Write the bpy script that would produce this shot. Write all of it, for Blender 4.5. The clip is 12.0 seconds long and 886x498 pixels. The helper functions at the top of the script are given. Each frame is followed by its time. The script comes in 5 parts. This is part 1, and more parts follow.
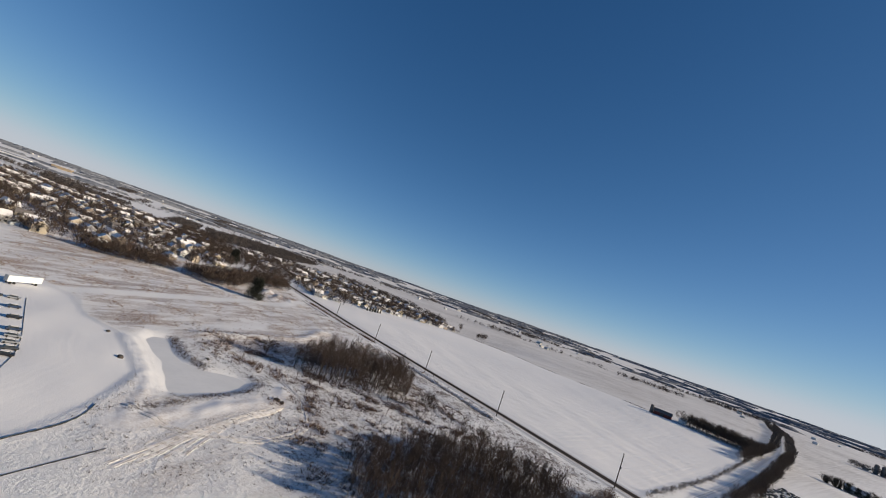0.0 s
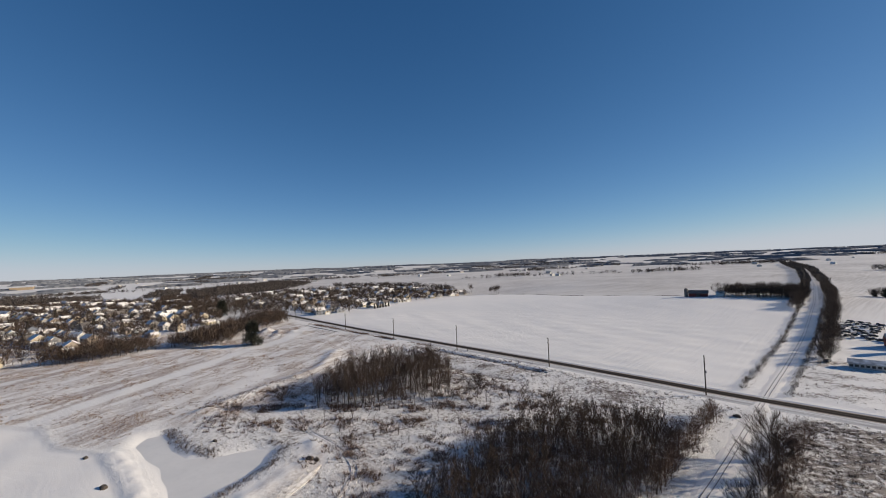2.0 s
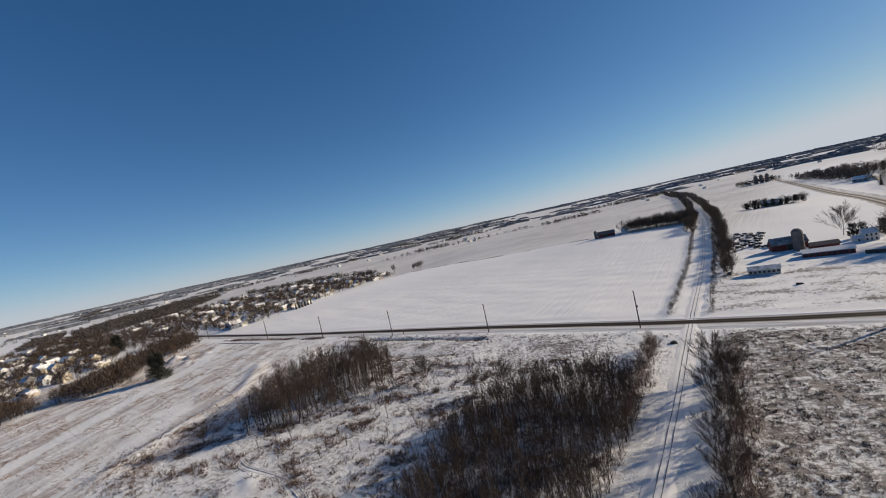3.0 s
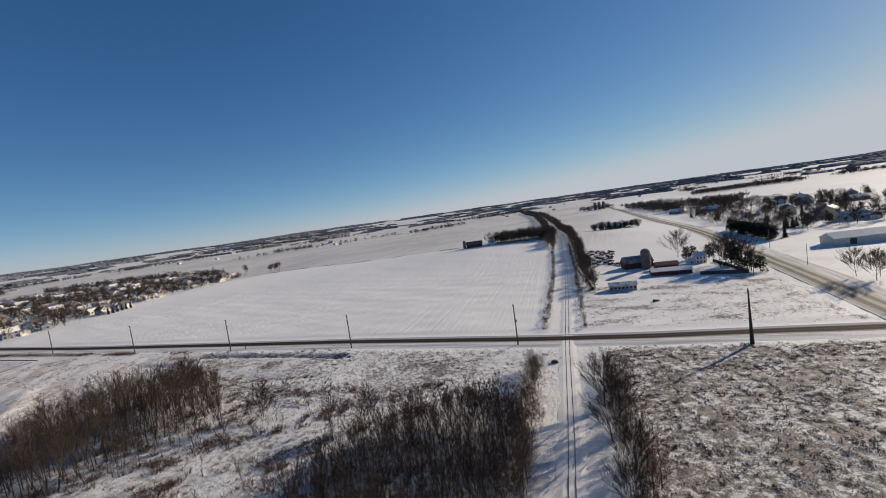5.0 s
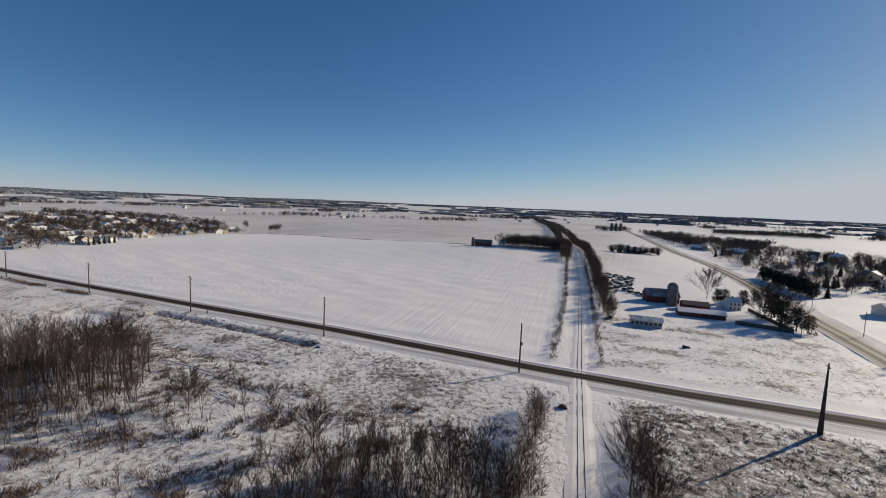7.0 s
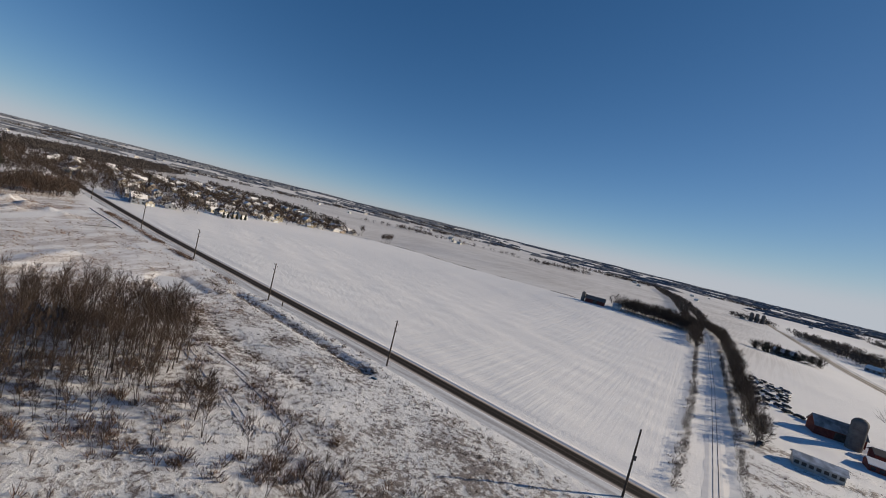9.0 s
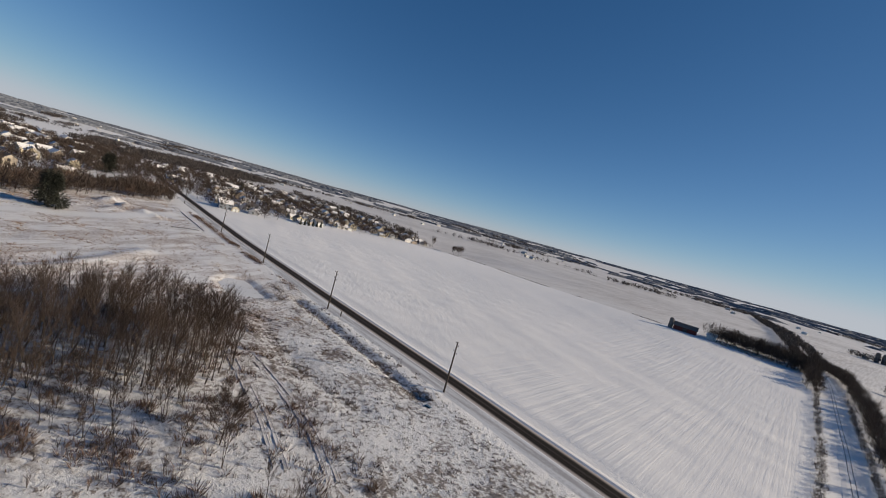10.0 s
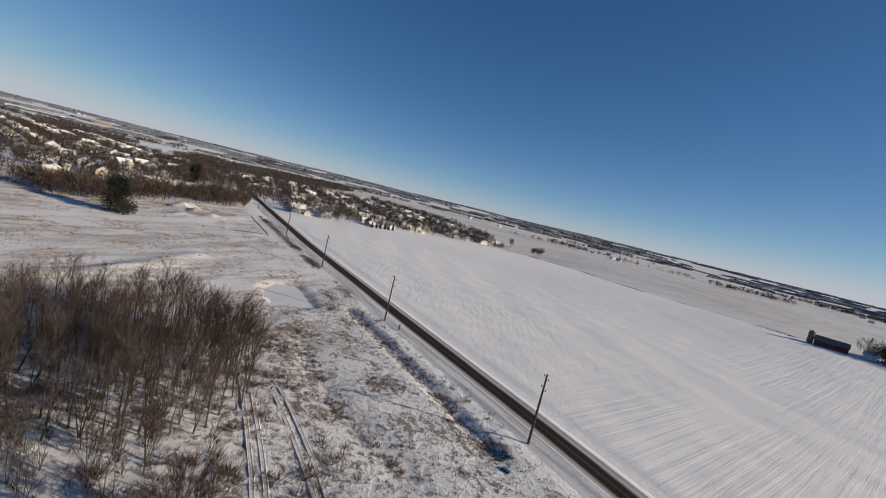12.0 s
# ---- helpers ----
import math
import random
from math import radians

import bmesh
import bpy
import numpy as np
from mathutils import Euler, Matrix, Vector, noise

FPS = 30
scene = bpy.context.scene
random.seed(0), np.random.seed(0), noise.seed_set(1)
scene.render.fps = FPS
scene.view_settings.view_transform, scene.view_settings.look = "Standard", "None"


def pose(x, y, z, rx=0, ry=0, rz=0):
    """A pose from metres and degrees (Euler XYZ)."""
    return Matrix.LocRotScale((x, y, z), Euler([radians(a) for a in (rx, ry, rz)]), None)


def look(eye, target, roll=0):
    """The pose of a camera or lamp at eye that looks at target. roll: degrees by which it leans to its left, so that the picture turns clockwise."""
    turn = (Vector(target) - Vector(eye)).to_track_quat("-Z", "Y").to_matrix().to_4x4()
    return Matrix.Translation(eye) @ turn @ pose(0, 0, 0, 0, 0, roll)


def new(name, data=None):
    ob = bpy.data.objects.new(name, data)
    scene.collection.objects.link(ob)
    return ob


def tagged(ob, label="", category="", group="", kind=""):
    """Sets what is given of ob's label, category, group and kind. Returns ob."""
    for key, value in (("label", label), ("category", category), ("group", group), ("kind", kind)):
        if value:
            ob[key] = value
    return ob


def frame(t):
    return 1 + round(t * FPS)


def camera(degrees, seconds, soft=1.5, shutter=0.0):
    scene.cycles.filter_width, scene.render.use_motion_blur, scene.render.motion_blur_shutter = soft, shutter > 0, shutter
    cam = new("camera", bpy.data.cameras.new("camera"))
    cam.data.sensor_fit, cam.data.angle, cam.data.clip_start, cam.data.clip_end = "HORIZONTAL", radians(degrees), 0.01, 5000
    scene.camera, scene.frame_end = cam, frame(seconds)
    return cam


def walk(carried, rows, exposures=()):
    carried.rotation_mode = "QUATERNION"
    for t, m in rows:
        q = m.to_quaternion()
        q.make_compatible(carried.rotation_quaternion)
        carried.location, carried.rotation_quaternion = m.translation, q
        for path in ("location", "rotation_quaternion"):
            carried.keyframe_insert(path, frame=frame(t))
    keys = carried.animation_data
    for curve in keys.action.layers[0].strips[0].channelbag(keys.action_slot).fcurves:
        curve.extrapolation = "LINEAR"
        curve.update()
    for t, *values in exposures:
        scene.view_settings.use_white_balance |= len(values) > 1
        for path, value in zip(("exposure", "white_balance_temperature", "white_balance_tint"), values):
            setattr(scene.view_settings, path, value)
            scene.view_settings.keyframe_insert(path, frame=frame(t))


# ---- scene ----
cam = camera(90.4, 12.0, 1.0)
PATH = [
    (0, 65.86, -151.04, 40.31, 95.83, -19.31, 49.55),
    (0.5, 61.48, -147.84, 40.31, 95.57, -15.52, 52.42),
    (1, 57.02, -144.65, 40.48, 94.53, -9.62, 52.99),
    (1.5, 52.46, -141.52, 40.76, 93.34, -4.00, 51.95),
    (2, 47.92, -138.34, 40.87, 91.75, 2.39, 49.19),
    (2.5, 43.72, -135.19, 40.82, 89.68, 8.45, 44.24),
    (3, 39.75, -131.84, 40.53, 87.55, 12.43, 38.28),
    (3.5, 35.99, -128.22, 40.02, 86.03, 15.91, 30.75),
    (3.7, 34.55, -126.72, 39.82, 85.54, 16.34, 27.90),
    (5.3, 26.48, -112.10, 38.06, 85.16, 6.28, 20.17),
    (5.5, 25.62, -110.15, 37.86, 84.99, 4.82, 20.34),
    (6, 23.58, -105.25, 37.38, 84.57, 1.84, 21.02),
    (6.5, 21.68, -100.33, 37.00, 84.08, -0.00, 21.68),
    (6.7, 20.91, -98.36, 36.85, 84.03, -0.81, 21.86),
    (8.3, 14.51, -82.29, 35.66, 86.48, -11.82, 31.30),
    (8.5, 13.50, -80.43, 35.45, 86.63, -12.71, 33.11),
    (9, 10.90, -75.86, 34.87, 86.66, -13.96, 37.62),
    (9.5, 7.80, -71.10, 34.56, 86.45, -14.63, 42.09),
    (10, 4.38, -66.41, 34.26, 85.87, -15.56, 47.39),
    (10.5, 0.64, -61.94, 33.75, 85.71, -15.36, 50.94),
    (11, -3.47, -57.74, 33.08, 85.45, -15.01, 53.71),
    (11.5, -8.03, -53.76, 32.23, 84.74, -14.39, 55.78),
    (12, -12.95, -49.96, 31.35, 83.77, -13.74, 57.65),
]
SIZE = 1.5      # the plan is drawn at two thirds of true size
walk(cam, [(t, pose(x * SIZE, y * SIZE, z * SIZE, rx, ry, rz)) for t, x, y, z, rx, ry, rz in PATH],
     [(0, 0.14), (1, 0.15), (2.5, 0.18), (3.7, 0.15), (6, 0.07), (9, 0.02), (12, 0.04)])

# ---- world and sun ----
SUN_AZ, SUN_EL = 50.0, 20.0     # degrees from +x towards +y, and above the horizon
world = bpy.data.worlds.new("winter_sky")
scene.world = world
world.use_nodes = True
wn = world.node_tree.nodes
sky = wn.new("ShaderNodeTexSky")
sky.sky_type, sky.sun_disc = "NISHITA", False
sky.sun_elevation, sky.sun_rotation = radians(SUN_EL), radians(90 - SUN_AZ)
sky.altitude, sky.air_density, sky.dust_density, sky.ozone_density = 550, 0.5, 0.15, 2.5
links = world.node_tree.links
split, join = wn.new("ShaderNodeSeparateColor"), wn.new("ShaderNodeCombineColor")
links.new(sky.outputs[0], split.inputs[0])
for i, (power, gain, top) in enumerate(((1.23, 0.65, 4.6), (0.90, 0.975, 4.95), (0.74, 1.35, 5.45))):   # a clear, cold, deep blue
    p, g, m = (wn.new("ShaderNodeMath") for _ in range(3))
    p.operation, g.operation, m.operation = "POWER", "MULTIPLY", "SMOOTH_MIN"
    p.inputs[1].default_value, g.inputs[1].default_value = power, gain
    m.inputs[1].default_value, m.inputs[2].default_value = top, 2.5
    links.new(split.outputs[i], p.inputs[0])
    links.new(p.outputs[0], g.inputs[0])
    links.new(g.outputs[0], m.inputs[0])
    links.new(m.outputs[0], join.inputs[i])
links.new(join.outputs[0], wn["Background"].inputs[0])
wn["Background"].inputs[1].default_value = 0.1
sun = new("sun", bpy.data.lights.new("sun", "SUN"))
sun.data.energy, sun.data.angle, sun.data.color = 5.0, radians(0.53), (1.0, 0.865, 0.665)
az, el = radians(SUN_AZ), radians(SUN_EL)
sun.matrix_world = look((0, 0, 0), (-math.cos(el) * math.cos(az), -math.cos(el) * math.sin(az), -math.sin(el)))
sun.location = (0, 0, 300)


# ---- materials ----
class Nodes:
    """A short way to write a node tree."""

    def __init__(self, name):
        self.m = bpy.data.materials.new(name)
        self.m.use_nodes = True
        self.t = self.m.node_tree
        self.b = self.t.nodes["Principled BSDF"]
        plan = self.t.nodes.new("ShaderNodeVectorMath")
        plan.operation = "SCALE"
        plan.inputs["Scale"].default_value = 1 / SIZE
        self.t.links.new(self.t.nodes.new("ShaderNodeNewGeometry").outputs["Position"], plan.inputs[0])
        self.pos = plan.outputs[0]

    def put(self, socket, v):
        if isinstance(v, bpy.types.NodeSocket):
            self.t.links.new(v, socket)
        elif isinstance(v, tuple):
            socket.default_value = (*v, 1.0) if len(v) == 3 and len(socket.default_value) == 4 else v
        else:
            socket.default_value = v

    def noise(self, scale, detail=4.0, rough=0.55, stretch=None):
        n = self.t.nodes.new("ShaderNodeTexNoise")
        n.inputs["Scale"].default_value, n.inputs["Detail"].default_value, n.inputs["Roughness"].default_value = scale, detail, rough
        src = self.pos
        if stretch:
            mp = self.t.nodes.new("ShaderNodeMapping")
            mp.inputs["Scale"].default_value = stretch[:3]
            mp.inputs["Rotation"].default_value = (0, 0, radians(stretch[3]))
            if len(stretch) > 4:      # streaks that run at the given angle
                mp.vector_type = "TEXTURE"
                mp.inputs["Scale"].default_value = [1 / v for v in stretch[:3]]
            self.t.links.new(src, mp.inputs[0])
            src = mp.outputs[0]
        self.t.links.new(src, n.inputs["Vector"])
        return n.outputs["Fac"]

    def attr(self, name):
        n = self.t.nodes.new("ShaderNodeAttribute")
        n.attribute_name = name
        return n.outputs["Fac"]

    def rand(self):
        return self.t.nodes.new("ShaderNodeObjectInfo").outputs["Random"]

    def island(self):
        return self.t.nodes.new("ShaderNodeNewGeometry").outputs["Random Per Island"]

    def math(self, op, a, b=0.0, c=0.0):
        n = self.t.nodes.new("ShaderNodeMath")
        n.operation = op
        for s, v in zip(n.inputs, (a, b, c)):
            self.put(s, v)
        return n.outputs[0]

    def step(self, v, lo, hi, a=0.0, b=1.0):
        n = self.t.nodes.new("ShaderNodeMapRange")
        n.interpolation_type = "SMOOTHSTEP"
        for k, x in zip(("Value", "From Min", "From Max", "To Min", "To Max"), (v, lo, hi, a, b)):
            self.put(n.inputs[k], x)
        return n.outputs[0]

    def mix(self, f, a, b):
        n = self.t.nodes.new("ShaderNodeMix")
        n.data_type = "RGBA"
        for s, v in ((n.inputs[0], f), (n.inputs[6], a), (n.inputs[7], b)):
            self.put(s, v)
        return n.outputs[2]

    def bump(self, h, strength=0.5, distance=0.1):
        n = self.t.nodes.new("ShaderNodeBump")
        n.inputs["Strength"].default_value, n.inputs["Distance"].default_value = strength, distance * SIZE
        self.t.links.new(h, n.inputs["Height"])
        self.t.links.new(n.outputs[0], self.b.inputs["Normal"])

    def done(self, colour, rough=0.8, metal=0.0, spec=0.3):
        self.put(self.b.inputs["Base Color"], colour)
        self.put(self.b.inputs["Roughness"], rough)
        self.put(self.b.inputs["Metallic"], metal)
        self.put(self.b.inputs["Specular IOR Level"], spec)
        return self.m


SNOW = (0.83, 0.805, 0.795)


def varied(name, a, b, scale=1.0, rough=0.8, metal=0.0, by="noise", bump=0.0, fine=0.25):
    """A surface that goes from colour a to colour b, by large noise, by object or by island, with fine grain on top."""
    k = Nodes(name)
    big = {"noise": lambda: k.step(k.noise(scale), 0.3, 0.7), "object": k.rand, "island": k.island}[by]()
    grain = k.noise(scale * 9, 3)
    col = k.mix(big, a, b)
    dark = tuple(v * 0.55 for v in a)
    col = k.mix(k.math("MULTIPLY", k.step(grain, 0.45, 0.75), fine), col, dark)
    if bump:
        k.bump(grain, bump, 0.05)
    return k.done(col, rough, metal)


def ramp_by_object(name, colours, rough=0.75, scale=2.0, lines=0.0):
    """One of several paints, picked by the object's own random number, with faint siding lines and dirt."""
    k = Nodes(name)
    n = k.t.nodes.new("ShaderNodeValToRGB")
    n.color_ramp.interpolation = "CONSTANT"
    els = n.color_ramp.elements
    while len(els) < len(colours):
        els.new(0.5)
    for i, c in enumerate(colours):
        els[i].position, els[i].color = i / len(colours), (*c, 1)
    k.t.links.new(k.rand(), n.inputs[0])
    dirt = k.noise(scale, 5)
    col = k.mix(k.step(dirt, 0.5, 0.8, 0, 0.25), n.outputs[0], (0.2, 0.18, 0.16))
    if lines:
        sep = k.t.nodes.new("ShaderNodeSeparateXYZ")
        k.t.links.new(k.pos, sep.inputs[0])
        saw = k.math("FRACT", k.math("MULTIPLY", sep.outputs[2], lines))
        k.bump(saw, 0.6, 0.02)
    return k.done(col, rough)


def ground_material():
    k = Nodes("snow_ground")
    grass, litter, stub, drift = k.attr("grass"), k.attr("litter"), k.attr("stubble"), k.attr("drift")
    n_big, n_mid, n_fine = k.noise(0.16, 4, 0.6), k.noise(0.8, 6, 0.75), k.noise(3.6, 4, 0.65)
    # clumps of grass that stand through the snow
    mixd = k.math("ADD", k.math("MULTIPLY", n_mid, 0.62), k.math("MULTIPLY", n_big, 0.38))
    mixd = k.math("ADD", mixd, k.math("MULTIPLY", k.math("SUBTRACT", n_fine, 0.5), 0.28))
    edge = k.math("SUBTRACT", 0.68, k.math("MULTIPLY", grass, 0.222))
    m_grass = k.math("MULTIPLY", k.step(k.math("SUBTRACT", mixd, edge), -0.02, 0.045), k.step(grass, 0.02, 0.2))
    snow = k.mix(k.step(k.noise(0.012, 4), 0.3, 0.7), SNOW, (0.76, 0.745, 0.745))
    tan = k.mix(k.step(n_fine, 0.3, 0.7), (0.19, 0.128, 0.095), (0.065, 0.046, 0.037))
    col = k.mix(k.math("MULTIPLY", m_grass, 0.8), snow, tan)
    # thin cover of straw
    straw = k.math("MULTIPLY", k.step(k.noise(0.10, 5, 0.7, (0.3, 1.7, 1, 125, 1)), 0.42, 0.57, 0.08, 1.0), k.attr("straw"))
    straw = k.math("MULTIPLY", straw, k.step(k.noise(1.6, 5, 0.75), 0.36, 0.6, 0.15, 1.0))
    col = k.mix(k.math("MULTIPLY", straw, 0.95), col, k.mix(n_fine, (0.15, 0.096, 0.07), (0.33, 0.22, 0.16)))
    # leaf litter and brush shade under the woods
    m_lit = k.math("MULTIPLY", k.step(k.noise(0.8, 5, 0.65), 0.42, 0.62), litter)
    col = k.mix(k.math("MULTIPLY", m_lit, 0.85), col, k.mix(n_fine, (0.10, 0.07, 0.05), (0.22, 0.16, 0.12)))
    # stubble of the far fields, in rows
    rows = k.noise(0.5, 2, 0.5, (1.6, 0.04, 1, 8))
    m_st = k.math("MULTIPLY", k.step(rows, 0.35, 0.65, 0.45, 1.0), stub)
    m_st = k.math("MULTIPLY", m_st, k.step(k.noise(0.006, 3), 0.25, 0.75, 0.5, 1.0))
    col = k.mix(k.math("MULTIPLY", m_st, 0.75), col, (0.27, 0.235, 0.215))
    # furrows along the railway in the field's east, wind ripples in its west
    sep = k.t.nodes.new("ShaderNodeSeparateXYZ")
    k.t.links.new(k.pos, sep.inputs[0])
    east = k.step(k.math("ADD", k.math("ADD", sep.outputs[0], k.math("MULTIPLY", sep.outputs[1], 0.25)), k.math("MULTIPLY", k.noise(0.02, 3), 90.0)), -60.0, 30.0)
    wind = k.noise(0.75, 3, 0.6, (1.0, 0.014, 1, 6, 1))
    wind = k.math("MULTIPLY", wind, k.step(k.noise(0.018, 3), 0.32, 0.62, 0.2, 1.0))
    sweep = k.noise(0.10, 3, 0.5, (1.0, 0.16, 1, 24, 1))
    ripple = k.noise(0.42, 4, 0.62, (0.5, 1.3, 1, -30, 1))
    west = k.math("MULTIPLY", ripple, k.step(k.noise(0.014, 2), 0.38, 0.6, 0.12, 0.65))
    h = k.math("ADD", k.math("MULTIPLY", wind, k.math("MULTIPLY", east, 0.7)), k.math("MULTIPLY", west, k.math("SUBTRACT", 1.0, east)))
    h = k.math("MULTIPLY", k.math("ADD", h, k.math("MULTIPLY", sweep, 0.35)), drift)
    # tracks of a plough round the edge of the levelled pad
    lines = k.t.nodes.new("ShaderNodeTexNoise")
    lines.noise_dimensions = "1D"
    k.put(lines.inputs["W"], k.math("ADD", k.math("MULTIPLY", k.attr("inset"), 0.55), k.math("MULTIPLY", k.noise(0.04, 2), 3.0)))
    lines.inputs["Scale"].default_value, lines.inputs["Detail"].default_value = 1.0, 3.0
    h = k.math("ADD", h, k.math("MULTIPLY", lines.outputs["Fac"], k.step(k.attr("inset"), 0.5, 2.0, 0.0, 0.13)))
    h = k.math("ADD", h, k.math("MULTIPLY", n_mid, k.math("ADD", 0.10, k.math("ADD", k.math("MULTIPLY", k.attr("rough"), 1.1), k.math("MULTIPLY", grass, 0.8)))))
    h = k.math("ADD", h, k.math("MULTIPLY", n_fine, 0.12))
    k.bump(h, 0.8, 0.4)
    return k.done(col, 0.65, 0.0, 0.25)


M_GROUND = ground_material()
M_SNOW = varied("settled_snow", (0.84, 0.80, 0.775), (0.76, 0.73, 0.715), 0.35, 0.65, bump=0.4, fine=0.12)
# grey-brown mottling carries both dirt and the ruts' own shade, as colour
M_RUT = varied("dirty_shaded_rut_snow", (0.78, 0.75, 0.735), (0.50, 0.45, 0.42), 0.8, 0.8, bump=0.4, fine=0.5)
M_ICE = varied("snowy_pond_ice", (0.72, 0.705, 0.70), (0.65, 0.64, 0.64), 0.08, 0.5, fine=0.1)
M_BARK = varied("grey_brown_bark", (0.050, 0.040, 0.035), (0.095, 0.076, 0.065), 2.0, 0.9, by="object")
M_TWIG = varied("brown_twigs", (0.050, 0.036, 0.030), (0.10, 0.070, 0.055), 1.0, 0.9, by="object", fine=0.2)
M_REDTWIG = varied("russet_twigs", (0.11, 0.068, 0.05), (0.18, 0.11, 0.075), 1.0, 0.9, by="object", fine=0.2)
M_NEEDLE = varied("spruce_needles", (0.018, 0.020, 0.014), (0.038, 0.038, 0.027), 3.0, 0.85, by="island", fine=0.3)
M_GRASS = varied("dry_weeds", (0.15, 0.105, 0.078), (0.05, 0.037, 0.03), 1.0, 0.9, by="island", fine=0.1)
M_BRUSH = varied("russet_brush", (0.19, 0.12, 0.088), (0.075, 0.054, 0.044), 1.0, 0.9, by="island", fine=0.1)
M_STRAW = varied("dry_meadow_grass", (0.40, 0.29, 0.205), (0.22, 0.14, 0.095), 1.0, 0.9, by="island", fine=0.1)
# distance haze put into the wood's colour: paler and bluer than bark
M_HAZEWOOD = varied("hazy_bare_woods", (0.12, 0.132, 0.16), (0.17, 0.178, 0.20), 1.0, 0.95, by="noise", fine=0.3)
M_POLE = varied("weathered_pole_wood", (0.045, 0.036, 0.03), (0.09, 0.07, 0.055), 3.0, 0.85, bump=0.4)
M_STEEL = varied("dark_steel", (0.10, 0.10, 0.11), (0.18, 0.17, 0.17), 2.0, 0.5, 0.6)
M_RAIL = varied("rusty_rail", (0.075, 0.05, 0.04), (0.14, 0.09, 0.065), 1.5, 0.6, 0.5)
M_BALLAST = varied("bare_ballast", (0.13, 0.12, 0.115), (0.30, 0.28, 0.27), 1.2, 0.9, bump=0.6, fine=0.5)
M_GLASS = varied("window_glass", (0.02, 0.025, 0.03), (0.05, 0.055, 0.06), 1.0, 0.08, fine=0.0)
M_SIDING = ramp_by_object("house_siding", [(0.62, 0.60, 0.56), (0.50, 0.43, 0.33), (0.38, 0.36, 0.34), (0.60, 0.52, 0.38), (0.22, 0.24, 0.28), (0.33, 0.27, 0.22), (0.68, 0.66, 0.63), (0.45, 0.38, 0.30)], 0.7, 0.6, 6.0)
M_TWIG2 = varied("distant_brown_twigs", (0.035, 0.027, 0.023), (0.085, 0.058, 0.044), 1.0, 0.9, by="island", fine=0.1)
M_TWIG3 = varied("far_brown_twigs", (0.040, 0.034, 0.033), (0.085, 0.07, 0.064), 1.0, 0.9, by="island", fine=0.1)
M_SIDING2 = varied("distant_siding", (0.62, 0.57, 0.49), (0.30, 0.28, 0.27), 1.0, 0.8, by="island", fine=0.2)
M_SIDING3 = varied("far_farm_paint", (0.78, 0.76, 0.72), (0.42, 0.38, 0.35), 1.0, 0.8, by="island", fine=0.1)
M_TANWALL = varied("tan_wall_panels", (0.36, 0.28, 0.19), (0.30, 0.235, 0.165), 0.3, 0.8, fine=0.2)
M_SHINGLE = varied("roof_shingles", (0.09, 0.08, 0.078), (0.17, 0.15, 0.14), 2.0, 0.9, by="object", fine=0.4)
M_TRIM = varied("white_trim_paint", (0.78, 0.78, 0.76), (0.68, 0.68, 0.66), 1.0, 0.5, fine=0.15)
M_REDWALL = varied("barn_red_boards", (0.13, 0.030, 0.025), (0.20, 0.055, 0.04), 1.5, 0.85, bump=0.4, fine=0.5)
M_WHITEWALL = varied("white_clapboard", (0.72, 0.72, 0.70), (0.60, 0.60, 0.58), 1.2, 0.7, fine=0.2)
M_PALEMETAL = varied("pale_metal_cladding", (0.58, 0.57, 0.53), (0.48, 0.47, 0.44), 0.8, 0.55, 0.2, fine=0.2)
M_GREYMETAL = varied("galvanised_sheet", (0.30, 0.31, 0.32), (0.42, 0.43, 0.43), 0.8, 0.5, 0.5, fine=0.3)
M_PATCHY = varied("patchy_snow_on_metal", (0.72, 0.73, 0.76), (0.30, 0.30, 0.31), 0.5, 0.7, fine=0.2)
M_DUSTED = varied("snow_dusted_shingles", (0.40, 0.38, 0.38), (0.12, 0.10, 0.095), 0.35, 0.85, fine=0.3)
M_CONCRETE = varied("silo_concrete", (0.13, 0.115, 0.105), (0.21, 0.19, 0.175), 0.7, 0.9, bump=0.4, fine=0.4)
M_DARKWOOD = varied("dark_weathered_boards", (0.055, 0.045, 0.04), (0.12, 0.10, 0.085), 1.2, 0.9, bump=0.4)
M_CAR = ramp_by_object("car_paint", [(0.02, 0.022, 0.028), (0.05, 0.055, 0.065), (0.30, 0.31, 0.33), (0.03, 0.05, 0.10), (0.015, 0.015, 0.016)], 0.3, 1.0)
M_TYRE = varied("tyre_rubber", (0.018, 0.018, 0.018), (0.035, 0.033, 0.03), 3.0, 0.9)
M_CLOTH = varied("black_silt_cloth", (0.025, 0.024, 0.024), (0.06, 0.055, 0.05), 1.5, 0.9)
M_BLUE = varied("blue_plastic", (0.05, 0.11, 0.17), (0.08, 0.15, 0.22), 2.0, 0.5)


